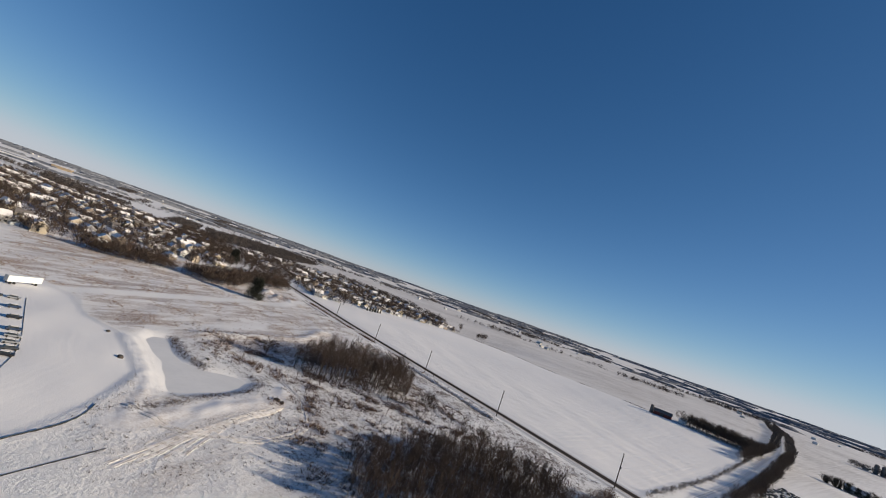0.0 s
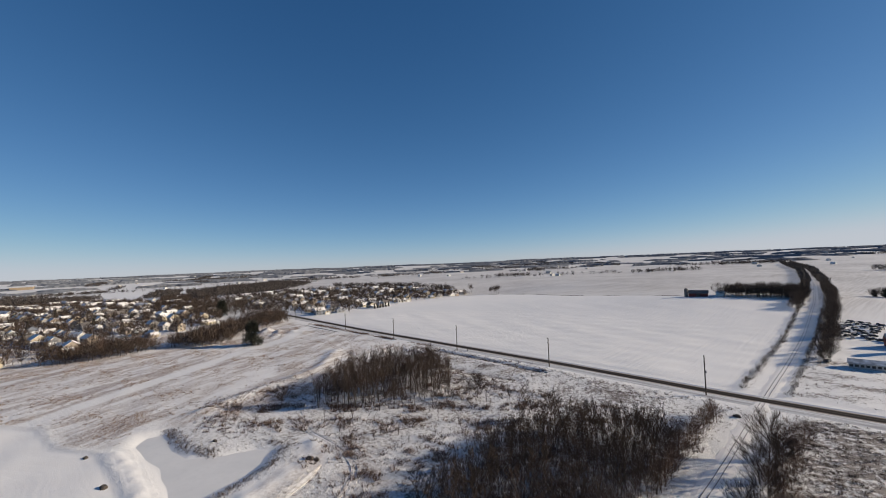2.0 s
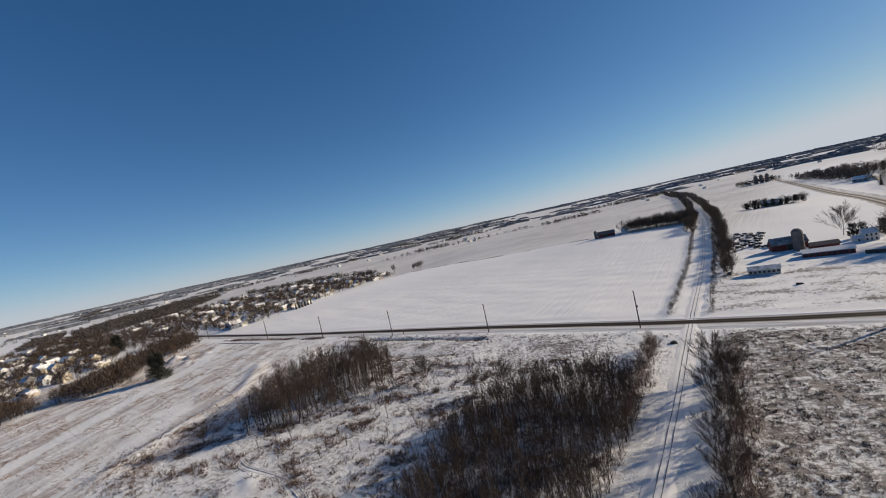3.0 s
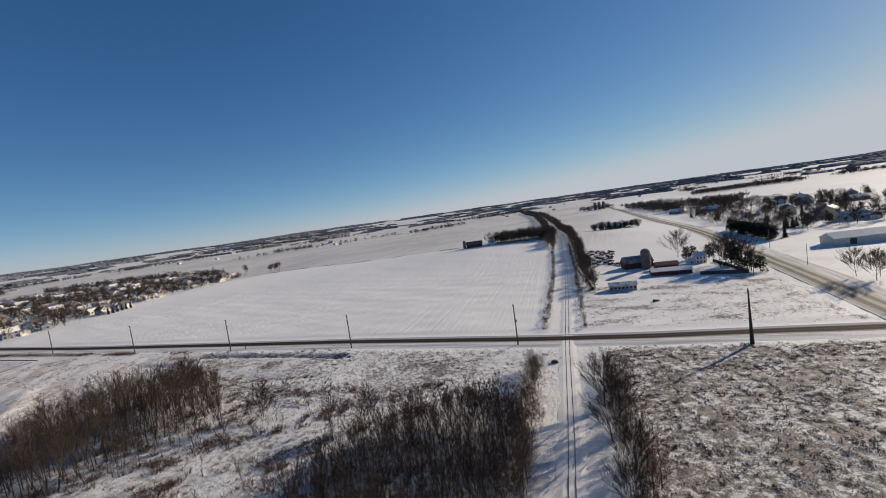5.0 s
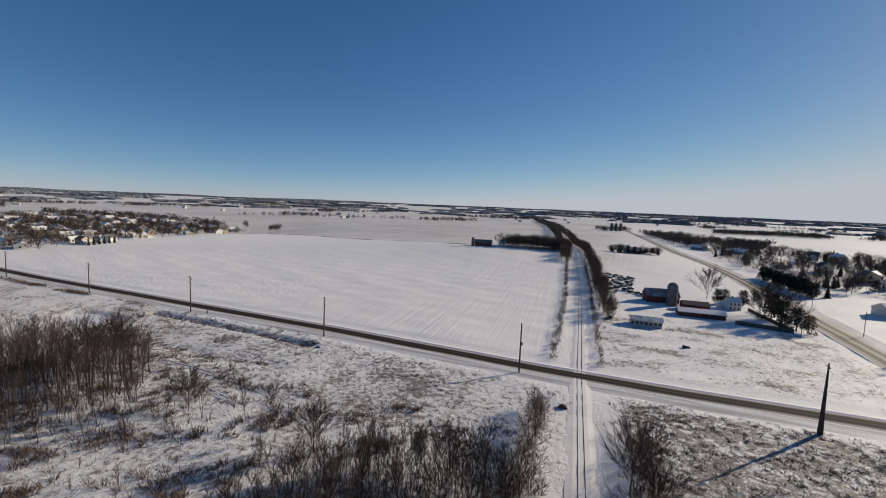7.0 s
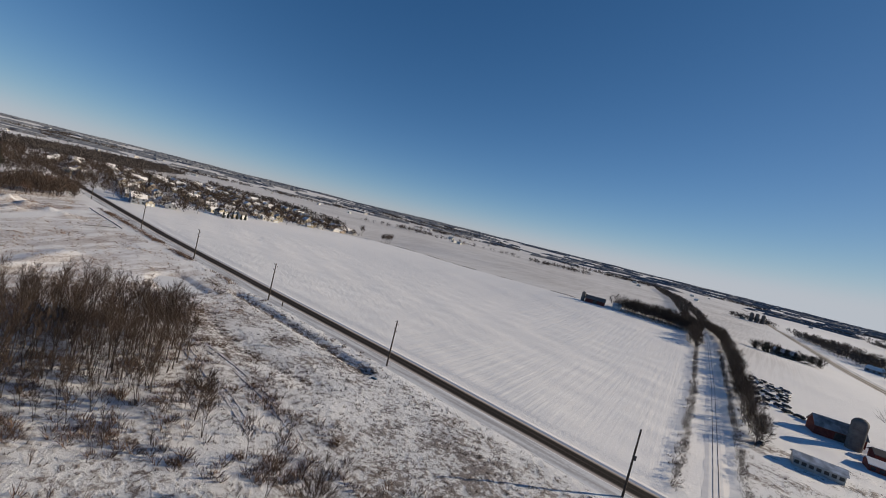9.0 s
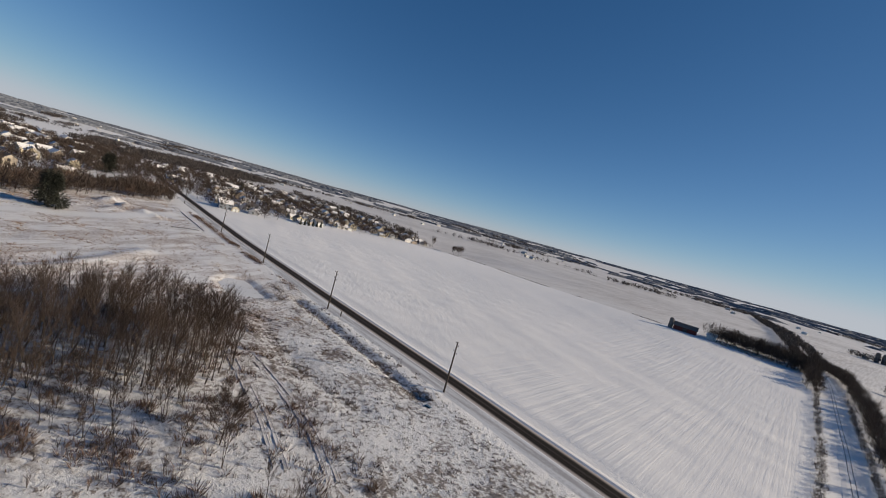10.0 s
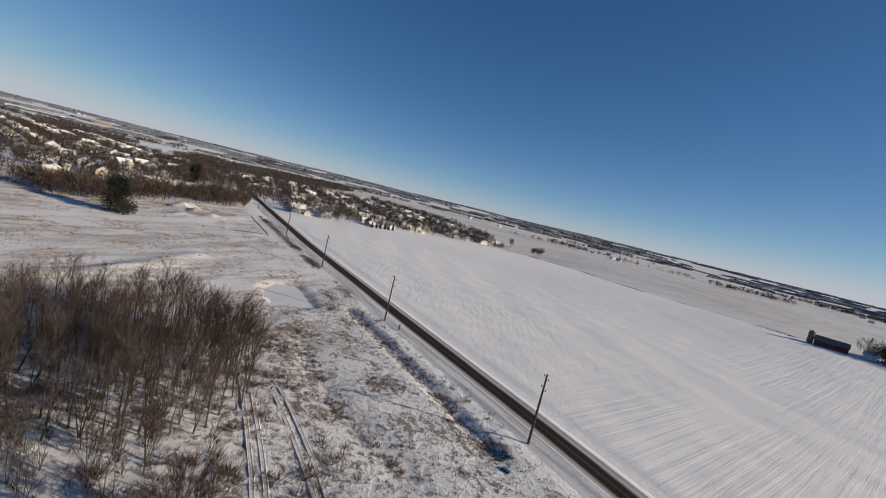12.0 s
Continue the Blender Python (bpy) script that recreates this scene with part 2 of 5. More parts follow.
def road_material():
    """Wet dark asphalt with salt-grey slush along the wheel tracks."""
    k = Nodes("winter_asphalt")
    a = k.attr("across")
    n = k.noise(0.25, 5, 0.6, (0.15, 1.5, 1, 0))
    f = k.noise(2.5, 4, 0.6)
    base = k.mix(k.step(f, 0.3, 0.7), (0.014, 0.011, 0.010), (0.030, 0.024, 0.021))
    edge = k.step(k.math("ADD", k.math("ABSOLUTE", a), k.math("MULTIPLY", k.math("SUBTRACT", n, 0.5), 0.5)), 0.52, 0.95)
    mid = k.step(k.math("ADD", k.math("ABSOLUTE", a), k.math("MULTIPLY", n, 0.5)), 0.42, 0.16)
    col = k.mix(k.math("MULTIPLY", mid, 0.16), base, (0.30, 0.25, 0.22))
    col = k.mix(edge, col, (0.46, 0.40, 0.365))
    k.bump(f, 0.3, 0.03)
    return k.done(col, 0.85, 0.0, 0.1)


def slush_material(name, grain):
    k = Nodes(name)
    a = k.attr("across")
    n = k.noise(0.3, 5, 0.6, grain)
    f = k.noise(2.0, 5, 0.65)
    band = k.step(k.math("ADD", n, k.math("MULTIPLY", k.math("SUBTRACT", f, 0.5), 0.4)), 0.40, 0.62)
    col = k.mix(band, (0.62, 0.62, 0.64), (0.36, 0.35, 0.36))
    col = k.mix(k.step(k.math("ABSOLUTE", a), 0.75, 1.0), col, SNOW)
    k.bump(f, 0.5, 0.08)
    return k.done(col, 0.7)


def highway_material():
    """Dry, salt-pale lanes with darker wheel tracks."""
    k = Nodes("salted_highway")
    a = k.math("ABSOLUTE", k.attr("across"))
    n = k.noise(0.2, 5, 0.6, (1.5, 0.12, 1, 0))
    f = k.noise(2.2, 4, 0.6)
    lane = k.math("ADD", a, k.math("MULTIPLY", k.math("SUBTRACT", n, 0.5), 0.12))
    track = k.math("MULTIPLY", k.step(lane, 0.10, 0.22), k.step(lane, 0.62, 0.48))
    col = k.mix(track, (0.40, 0.36, 0.32), k.mix(f, (0.085, 0.07, 0.06), (0.15, 0.125, 0.108)))
    col = k.mix(k.step(lane, 0.78, 0.98), col, (0.60, 0.57, 0.55))
    k.bump(f, 0.3, 0.03)
    return k.done(col, 0.8)


M_ROAD, M_HIGHWAY = road_material(), highway_material()
M_SLUSH, M_VERGE = slush_material("packed_road_snow", (0.12, 1.8, 1, 0)), slush_material("windblown_verge_snow", (1.4, 0.06, 1, 3))

import functools


# ---- lie of the land ----
def to_poly(X, Y, pts, closed=True):
    """Distance to a polyline, negative inside it where it is closed (works on arrays)."""
    X, Y = np.asarray(X, float), np.asarray(Y, float)
    best = np.full(X.shape, 1e9)
    inside = np.zeros(X.shape, bool)
    n = len(pts)
    for i in range(n if closed else n - 1):
        (ax, ay), (bx, by) = pts[i], pts[(i + 1) % n]
        dx, dy = bx - ax, by - ay
        t = np.clip(((X - ax) * dx + (Y - ay) * dy) / (dx * dx + dy * dy), 0, 1)
        best = np.minimum(best, np.hypot(X - ax - t * dx, Y - ay - t * dy))
        if closed and dy:
            inside ^= ((ay > Y) != (by > Y)) & (X < ax + (Y - ay) / dy * dx)
    return np.where(inside, -best, best) if closed else best


def smooth(v, lo, hi):
    t = np.clip((np.asarray(v, float) - lo) / (hi - lo), 0, 1)
    return t * t * (3 - 2 * t)


@functools.lru_cache(None)
def waves(size, seed):
    r = np.random.RandomState(seed)
    return [(r.uniform(0, 6.283), r.uniform(0, 6.283), size * r.uniform(0.6, 1.9)) for _ in range(7)]


def wobble(X, Y, size, seed=0):
    """Smooth uneven values of about -1 to 1, with bumps of about that size in metres."""
    out = 0
    for a, p, s in waves(size, seed):
        out = out + np.sin((X * math.cos(a) + Y * math.sin(a)) * 6.283 / s + p)
    return out / 3.2


POND = [(-83.5, -125.5), (-62, -124.5), (-44, -124.5), (-44, -120), (-47, -112), (-51, -106), (-57, -102), (-60, -105), (-63, -113), (-67, -117.5), (-78, -119), (-88, -119), (-88.5, -123)]
BANK = [(-80, -129.5), (-66, -128), (-53, -127.5), (-40, -129.5), (-30, -133)]
BERM = [(-26, -134), (-30.5, -124), (-38.5, -111), (-43, -98.5), (-54, -93)]
REEDS = [[(-126, -8), (-118, -9), (-110.5, -11)], [(-88, -117.5), (-80, -117), (-72, -116.5), (-64, -113)], [(-31, -132), (-36.5, -125), (-43, -115.5), (-48.5, -105), (-55, -99.8), (-60, -101)]]
POND_2 = [(-113, -25), (-111, -17.5), (-112.5, -14.6), (-124.7, -14), (-130, -14.8), (-132, -20), (-126, -24.5)]
SWALE = [(-97, -22), (-86, -24), (-68, -25), (-52, -22)]
DITCH = [(-112, -6), (-98, -5.8), (-75, -6.2), (-53, -6.8)]
RAIL = [(40, -300), (27, -150), (17.9, -46), (12.6, 5), (8.7, 48), (2.3, 113), (-11.5, 226), (-52, 480), (-120, 830), (-230, 1250), (-420, 1900)]
ROAD = [(-1500, 60), (-600, 22), (-330, 11), (-200, 6.3), (-54, 6.2), (-18, 5.2), (5, 4.3), (35, 4.9), (56, 6.2), (84, 7.5)]
HIGHWAY = [(92, -700), (89, -60), (87.5, 20), (86.5, 70), (84.5, 130), (81, 200), (70, 325), (38, 700), (15, 960), (-60, 1700)]
WOODS_A = [(-98, -56), (-90, -74), (-76, -84), (-66, -76), (-65, -60), (-62, -52), (-62, -43), (-68, -37), (-82, -33), (-98, -44)]
WOODS_B = [(-20, -61), (-18, -72), (-14, -84), (-10, -96), (4, -102), (15, -84), (13, -56), (9.5, -42), (4, -38), (-8, -42), (-17, -50)]
FIELD = [(-300, 13), (-321, 100), (-355, 200), (-400, 330), (-230, 262), (-90, 236), (-15, 228), (0, 113), (5, 14)]
PAD = [(-130, -154), (-116, -144.5), (-95, -141), (-82, -133), (-53, -130.5), (-44, -134), (-33, -139), (-22, -146), (-14, -155), (-20, -200), (-130, -200)]
TRACK = [(-119, -152), (-133, -137), (-149, -117), (-171, -90), (-191, -68), (-207, -42), (-245, -12)]


def land(X, Y):
    X, Y = np.asarray(X, float), np.asarray(Y, float)
    z = 6.6 * np.exp(-((X + 60) / 125) ** 2 - ((Y - 245) / 95) ** 2) * smooth(Y, 25, 110)
    z = z - 9.0 * np.exp(-((X + 430) / 130) ** 2 - ((Y - 350) / 120) ** 2)
    far = np.hypot(X, Y)
    z = z + 30.5 * smooth(far, 1500, 3400)
    z = z + wobble(X, Y, 260, 3) * 1.0 * smooth(far, 450, 900) + wobble(X, Y, 900, 4) * 3.0 * smooth(far, 900, 2000)
    near = 1 - smooth(far, 250, 400)
    z = z + near * 0.10 * wobble(X, Y, 17, 1)
    d = to_poly(X, Y, POND)
    z = z - near * 0.95 * (1 - smooth(d, -2.8, 4.5))
    z = z + 0.4 * np.exp(-(to_poly(X, Y, BANK, False) / 1.5) ** 2) * (1 + 0.4 * wobble(X, Y, 4, 17))
    z = z + 0.5 * np.exp(-(to_poly(X, Y, BERM, False) / 3.0) ** 2) * (1 + 0.4 * wobble(X, Y, 6, 18))
    d = to_poly(X, Y, POND_2)
    z = z - 0.95 * (1 - smooth(d, -1.5, 2.0))
    d = to_poly(X, Y, DITCH, False)
    z = z - 0.85 * (1 - smooth(d, 0.3, 2.6))
    z = z - 0.55 * np.exp(-(to_poly(X, Y, SWALE, False) / 3.0) ** 2)
    d = to_poly(X, Y, PAD)
    z = z + 0.22 * np.exp(-((d - 1.5) / 1.0) ** 2)
    d = to_poly(X, Y, ROAD, False)
    z = z * smooth(d, 4, 14) - 0.12 * (1 - smooth(d, 6.5, 9.0)) * near
    # ridges of spoil along the meadow, and ploughed piles by the end of the lane
    z = z + 0.9 * np.exp(-(to_poly(X, Y, [(-98, -108), (-122, -60), (-150, -38)], False) / 3.0) ** 2)
    for px, py, pz in ((-243, -40, 3.0), (-250, -36, 2.6), (-236, -34, 2.4), (-230, -28, 1.7), (-225, -40, 1.2), (-224, -24, 1.0)):
        z = z + pz * np.exp(-((X - px) / 4.2) ** 2 - ((Y - py) / 3.4) ** 2) * (1 + 0.35 * wobble(X, Y, 3, 9))
    return z


def in_box(X, Y, x0, x1, y0, y1, soft=3.0):
    return smooth(X, x0 - soft, x0 + soft) * (1 - smooth(X, x1 - soft, x1 + soft)) * smooth(Y, y0 - soft, y0 + soft) * (1 - smooth(Y, y1 - soft, y1 + soft))


def rail_x(Y):
    return np.interp(Y, [p[1] for p in RAIL], [p[0] for p in RAIL])


def road_y(X):
    return np.interp(X, [p[0] for p in ROAD], [p[1] for p in ROAD])


def cover(X, Y):
    """How much weed, straw, leaf litter, stubble and drift each place of the ground carries (0 to 1)."""
    X, Y = np.asarray(X, float), np.asarray(Y, float)
    rx, ry = rail_x(Y), road_y(X)
    south = 1 - smooth(Y - ry, -11, -6)
    # rough weeds east of the rails
    weeds = smooth(X - rx, 5, 9) * south * 0.95
    # weeds between woods and road, west of the rails
    weeds = np.maximum(weeds, in_box(X, Y, -62, 8, -38, 0, 6) * south * (0.75 + 0.2 * wobble(X, Y, 30, 5)))
    weeds = np.maximum(weeds, in_box(X, Y, -110, -50, -36, 0, 6) * south * (0.62 + 0.25 * wobble(X, Y, 14, 16)))
    weeds = np.maximum(weeds, in_box(X, Y, -52, 10, -112, -70, 6) * 0.5)
    weeds = np.maximum(weeds, in_box(X, Y, -62, -5, -142, -92, 6) * 0.38)
    weeds = np.maximum(weeds, in_box(X, Y, -112, 12, -112, -4, 6) * south * 0.55)
    weeds = np.maximum(weeds, np.exp(-(to_poly(X, Y, SWALE, False) / 3.2) ** 2) * 0.75)
    # farm paddock
    weeds = np.maximum(weeds, smooth(X - rx, 3, 8) * in_box(X, Y, 0, 80, 14, 75, 4) * np.clip(0.56 + 0.35 * wobble(X, Y, 15, 15), 0, 0.9))
    weeds = np.maximum(weeds, np.exp(-(to_poly(X, Y, [(66, 74), (74, 50), (80, 16)], False) / 2.6) ** 2) * np.clip(0.75 + 0.5 * wobble(X, Y, 8, 30), 0, 1))
    weeds = np.maximum(weeds, np.exp(-(to_poly(X, Y, [(56, 70), (64, 48), (66, 34)], False) / 2.2) ** 2) * np.clip(0.6 + 0.6 * wobble(X, Y, 7, 31), 0, 0.95))
    # brushy verges along the rails
    gap = np.abs(X - rx)
    weeds = np.maximum(weeds, np.exp(-((gap - 5.6) / 1.5) ** 2) * smooth(Y, 8, 14) * 0.6)
    weeds = np.maximum(weeds, np.exp(-((Y - (ry - 8.5)) / 2.5) ** 2) * in_box(X, Y, -230, -55, -20, 20, 4) * 0.5)
    straw = in_box(X, Y, -300, -88, -170, -8, 8) * (0.85 + 0.25 * wobble(X, Y, 45, 6))
    straw = np.maximum(straw, in_box(X, Y, -50, -2, -135, -88, 8) * 0.45)
    track = to_poly(X, Y, TRACK, False)
    straw = straw * smooth(track, 2.8, 5.0) * smooth(to_poly(X, Y, PAD), 0, 4) * smooth(to_poly(X, Y, POND), 2, 8)
    straw = straw * (1 - in_box(X, Y, -240, -120, -62, -10, 9) * 0.2)
    straw = straw * (1 - 0.75 * (1 - smooth(to_poly(X, Y, [(-106, -112), (-148, -68), (-126, -77), (-96, -110)]), -2, 3)))
    litter = (1 - smooth(to_poly(X, Y, WOODS_A), -3, 5)) * 0.8
    litter = np.maximum(litter, (1 - smooth(to_poly(X, Y, WOODS_B), -3, 5)) * 0.9)
    litter = np.maximum(litter, in_box(X, Y, -70, 8, -100, -30, 8) * np.clip(0.42 + 0.5 * wobble(X, Y, 16, 12), 0, 0.85))
    d2 = to_poly(X, Y, DITCH, False)
    litter = np.maximum(litter, (1 - smooth(d2, 0.8, 3.0)) * 0.6)
    litter = np.maximum(litter, (1 - smooth(to_poly(X, Y, [(-128, -3), (-116, -6)], False), 2, 5)) * 0.7)
    litter = np.maximum(litter, (1 - smooth(to_poly(X, Y, [(-88, -116), (-66, -112)], False), 1.5, 4)) * 0.5)
    litter = np.maximum(litter, (1 - smooth(to_poly(X, Y, [(-60, -101.5), (-53, -103), (-47, -113), (-39, -124)], False), 0.8, 2.4)) * 0.75)
    litter = np.maximum(litter, np.exp(-(to_poly(X, Y, SWALE, False) / 2.6) ** 2) * np.clip(0.55 + 0.5 * wobble(X, Y, 7, 13), 0, 0.9))
    litter = np.maximum(litter, in_box(X, Y, -112, -50, -40, -9, 5) * np.clip(0.12 + 0.55 * wobble(X, Y, 12, 14), 0, 0.6))
    litter = np.maximum(litter, in_box(X, Y, -255, -160, -4, 3.5, 1.5) * 0.8)
    field = 1 - smooth(to_poly(X, Y, FIELD), -3, 2)
    far = np.hypot(X, Y)
    stub = smooth(Y, 120, 260) * (1 - field) * smooth(-X, -60, 20) * (1 - smooth(far, 900, 2500) * 0.5)
    stub = np.maximum(stub, smooth(far, 900, 1500) * 0.3)
    open_snow = smooth(to_poly(X, Y, PAD), -1, 2) * smooth(to_poly(X, Y, POND), -1, 3) * smooth(to_poly(X, Y, BERM, False), 1.5, 5) * smooth(to_poly(X, Y, BANK, False), 1, 3)
    rough = (0.25 + 0.75 * (1 - smooth(Y - ry, -8, -3))) * (1 - field) * (1 - smooth(far, 300, 600)) * open_snow
    weeds, litter = weeds * open_snow, litter * open_snow
    for band in REEDS:
        litter = np.maximum(litter, np.exp(-(to_poly(X, Y, band, False) / 1.5) ** 2) * 0.8)
    return weeds, np.clip(straw, 0, 1), litter, stub, field, rough


def graded(fine, far=3600.0, grow=1.13):
    """Grid lines: fine steps within the given stretches, growing ones beyond."""
    lines = [fine[0][0]]
    for lo, hi, step in fine:
        while lines[-1] < hi - 1e-6:
            lines.append(min(hi, lines[-1] + step))
    for sign in (1, -1):
        step, v, extra = fine[-1][2] if sign > 0 else fine[0][2], lines[-1] if sign > 0 else lines[0], []
        while abs(v) < far:
            step = min(step * grow, 140)
            v += sign * step
            extra.append(v)
        lines = lines + extra if sign > 0 else extra[::-1] + lines
    return np.array(lines)


def mesh_of(name, verts, faces, material, smooth_it=False):
    me = bpy.data.meshes.new(name)
    if isinstance(verts, np.ndarray):
        per = faces.shape[1]
        me.vertices.add(len(verts))
        me.vertices.foreach_set("co", np.asarray(verts, np.float32).ravel())
        me.loops.add(faces.size)
        me.loops.foreach_set("vertex_index", np.asarray(faces, np.int32).ravel())
        me.polygons.add(len(faces))
        me.polygons.foreach_set("loop_start", np.arange(0, faces.size, per, dtype=np.int32))
    else:
        me.from_pydata(verts, [], faces)
    if material:
        me.materials.append(material)
    if smooth_it:
        me.polygons.foreach_set("use_smooth", [True] * len(me.polygons))
    me.update()
    return me


gx = graded([(-270, -135, 2.2), (-135, 110, 1.0), (110, 150, 2.0)])
gy = graded([(-175, -140, 1.6), (-140, 20, 0.9), (20, 130, 2.2), (130, 330, 5.0)])
GX, GY = np.meshgrid(gx, gy)
GZ = land(GX, GY)
weeds, straw, litter, stub, field, rough = cover(GX, GY)
rough_bits = np.random.RandomState(5).uniform(-1, 1, GX.shape) * 0.10 * np.clip(weeds * 1.5 + litter * 0.6 + straw * 0.6 + rough * 0.3, 0, 1) * (np.hypot(GX, GY) < 260)
GZ = GZ + rough_bits
nx, ny = len(gx), len(gy)
idx = np.arange(nx * ny).reshape(ny, nx)
quads = np.stack([idx[:-1, :-1], idx[:-1, 1:], idx[1:, 1:], idx[1:, :-1]], -1).reshape(-1, 4)
me = mesh_of("ground", np.stack([GX, GY, GZ], -1).reshape(-1, 3), quads, M_GROUND, True)
for key, arr in (("grass", weeds), ("straw", straw), ("litter", litter), ("stubble", stub), ("drift", field), ("rough", rough), ("inset", np.clip(-to_poly(GX, GY, PAD), 0, 60))):
    me.attributes.new(key, "FLOAT", "POINT").data.foreach_set("value", np.asarray(arr, np.float32).ravel())


def alt(x, y):
    """The ground's height, from its own grid."""
    i = min(max(int(np.searchsorted(gx, x)) - 1, 0), nx - 2)
    j = min(max(int(np.searchsorted(gy, y)) - 1, 0), ny - 2)
    u, v = (x - gx[i]) / (gx[i + 1] - gx[i]), (y - gy[j]) / (gy[j + 1] - gy[j])
    return float((GZ[j, i] * (1 - u) + GZ[j, i + 1] * u) * (1 - v) + (GZ[j + 1, i] * (1 - u) + GZ[j + 1, i + 1] * u) * v)


ground = tagged(new("ground", me), "snow-covered open land with dry weeds and fields", "ground", kind="structure")


# ---- roads, rails, ice ----
def along(pts, step):
    """Points at even steps along a polyline, smoothed, with the unit normal to the left of each."""
    out = []
    for (ax, ay), (bx, by) in zip(pts, pts[1:]):
        n = max(1, int(math.hypot(bx - ax, by - ay) / step))
        out += [(ax + (bx - ax) * i / n, ay + (by - ay) * i / n) for i in range(n)]
    out.append(pts[-1])
    a = np.array(out, float)
    for _ in range(6):
        a[1:-1] = (a[:-2] + 2 * a[1:-1] + a[2:]) / 4
    d = np.gradient(a, axis=0)
    d /= np.linalg.norm(d, axis=1)[:, None]
    return a, np.stack([-d[:, 1], d[:, 0]], 1)


def strip(name, pts, offsets, heights, material, step=4.0, under=0.25, level=None):
    """A band along a polyline, with a profile across it and edges that go into the ground."""
    a, n = along(pts, step)
    offs, hs = [offsets[0], *offsets, offsets[-1]], [-under, *heights, -under]
    m = len(offs)
    mid, half = (offsets[0] + offsets[-1]) / 2, (offsets[-1] - offsets[0]) / 2
    base = land(a[:, 0], a[:, 1]) if level is None else np.full(len(a), level)
    verts, faces, across = [], [], []
    for i in range(len(a)):
        for o, h in zip(offs, hs):
            verts.append((a[i, 0] + n[i, 0] * o, a[i, 1] + n[i, 1] * o, base[i] + h))
            across.append((o - mid) / half)
    for i in range(len(a) - 1):
        for j in range(m - 1):
            faces.append((i * m + j, (i + 1) * m + j, (i + 1) * m + j + 1, i * m + j + 1))
    me = mesh_of(name, verts, [f[::-1] for f in faces], material)
    me.attributes.new("across", "FLOAT", "POINT").data.foreach_set("value", across)
    return new(name, me)


tagged(strip("road", ROAD, [-2.5, -1.2, 0, 1.2, 2.5], [0.10, 0.14, 0.15, 0.14, 0.10], M_ROAD, 3.0), "dark wet asphalt country road with slushy edges", "road", kind="structure")
tagged(strip("road_shoulder", [(x, y - 4.9) for x, y in ROAD[2:]], [-2.4, -1.0, 1.0, 2.38], [0.03, 0.08, 0.09, 0.08], M_SLUSH, 3.0), "packed grey snow on the road's shoulder", "road shoulder", kind="structure")
tagged(strip("snowbank", [(x, y + 3.3) for x, y in ROAD[2:]], [-0.75, -0.2, 0.5, 1.2], [0.08, 0.26, 0.2, 0.02], M_SNOW, 3.0), "low ploughed snowbank along the road", "snowbank", kind="structure")
tagged(strip("highway", HIGHWAY, [-4.6, -2.4, 0, 2.4, 4.6], [0.12, 0.2, 0.24, 0.2, 0.12], M_HIGHWAY, 5.0), "salt-stained two-lane asphalt highway", "road", kind="structure")
tagged(strip("highway_shoulder", [(x + 7.0, y) for x, y in HIGHWAY], [-2.39, -1.0, 2.0, 5.0], [0.09, 0.1, 0.09, 0.02], M_VERGE, 5.0), "snowy gravel shoulder of the highway", "road shoulder", kind="structure")
tagged(strip("trackbed", RAIL, [-2.2, -1.2, 1.2, 2.2], [0.0, 0.12, 0.12, 0.0], M_SNOW, 5.0), "snow-covered railway bed", "railway", kind="structure")
track = tagged(new("railway_track"), "pair of rusty rails showing through snow", "railway", kind="structure")
for side in (-0.478, 0.478):
    r = strip("rail", RAIL, [side - 0.026, side + 0.026], [0.18, 0.18], M_RAIL, 4.0, -0.11)
    g = strip("flangeway", RAIL, [side - 0.055, side + 0.055], [0.135, 0.135], M_BALLAST, 4.0, -0.11)
    r.parent = g.parent = track


def flat(name, pts, z, material, label, category, thick=0.15):
    bm = bmesh.new()
    f = bm.faces.new([bm.verts.new((x, y, z)) for x, y in pts])
    ex = bmesh.ops.extrude_face_region(bm, geom=[f])
    for v in [g for g in ex["geom"] if isinstance(g, bmesh.types.BMVert)]:
        v.co.z -= thick
    bmesh.ops.recalc_face_normals(bm, faces=bm.faces)
    me = bpy.data.meshes.new(name)
    bm.to_mesh(me)
    bm.free()
    me.materials.append(material)
    return tagged(new(name, me), label, category, kind="structure")


flat("pond_ice", POND, -0.74, M_ICE, "frozen pond under smooth snow", "pond")
flat("basin_ice", POND_2, -0.72, M_ICE, "small frozen basin under smooth snow", "pond")


def wheel_ruts(pts, gauge=1.25):
    """A pair of wheel ruts with pushed-up edges."""
    for s in (-gauge / 2, gauge / 2):
        ob = strip("wheel_rut", pts, [s - 0.34, s - 0.22, s - 0.15, s + 0.15, s + 0.22, s + 0.34], [0.0, 0.085, 0.045, 0.045, 0.085, 0.0], M_RUT, 1.5)
        tagged(ob, "rut pressed into the snow by a wheel", "wheel rut", kind="structure")


wheel_ruts([(-75, -88), (-57, -92.5), (-42, -91.5), (-33, -93.5), (-25, -100.5), (-20, -112), (-24, -126), (-34, -133)])
wheel_ruts([(-84, -36), (-76.6, -35.6), (-59, -37), (-52.2, -37.6), (-40, -40)])
wheel_ruts([(-80, -33), (-69.4, -31.9), (-52.3, -32), (-46.3, -32.4), (-36, -35)])
for off in (0, 3.2, 7.0, 10.5):
    wheel_ruts([(-11 - off * 0.4, -136 + off), (-20 - off * 0.5, -126 + off * 0.8), (-30 - off * 0.5, -113 + off * 0.6), (-37 - off * 0.3, -102 + off * 0.3)])


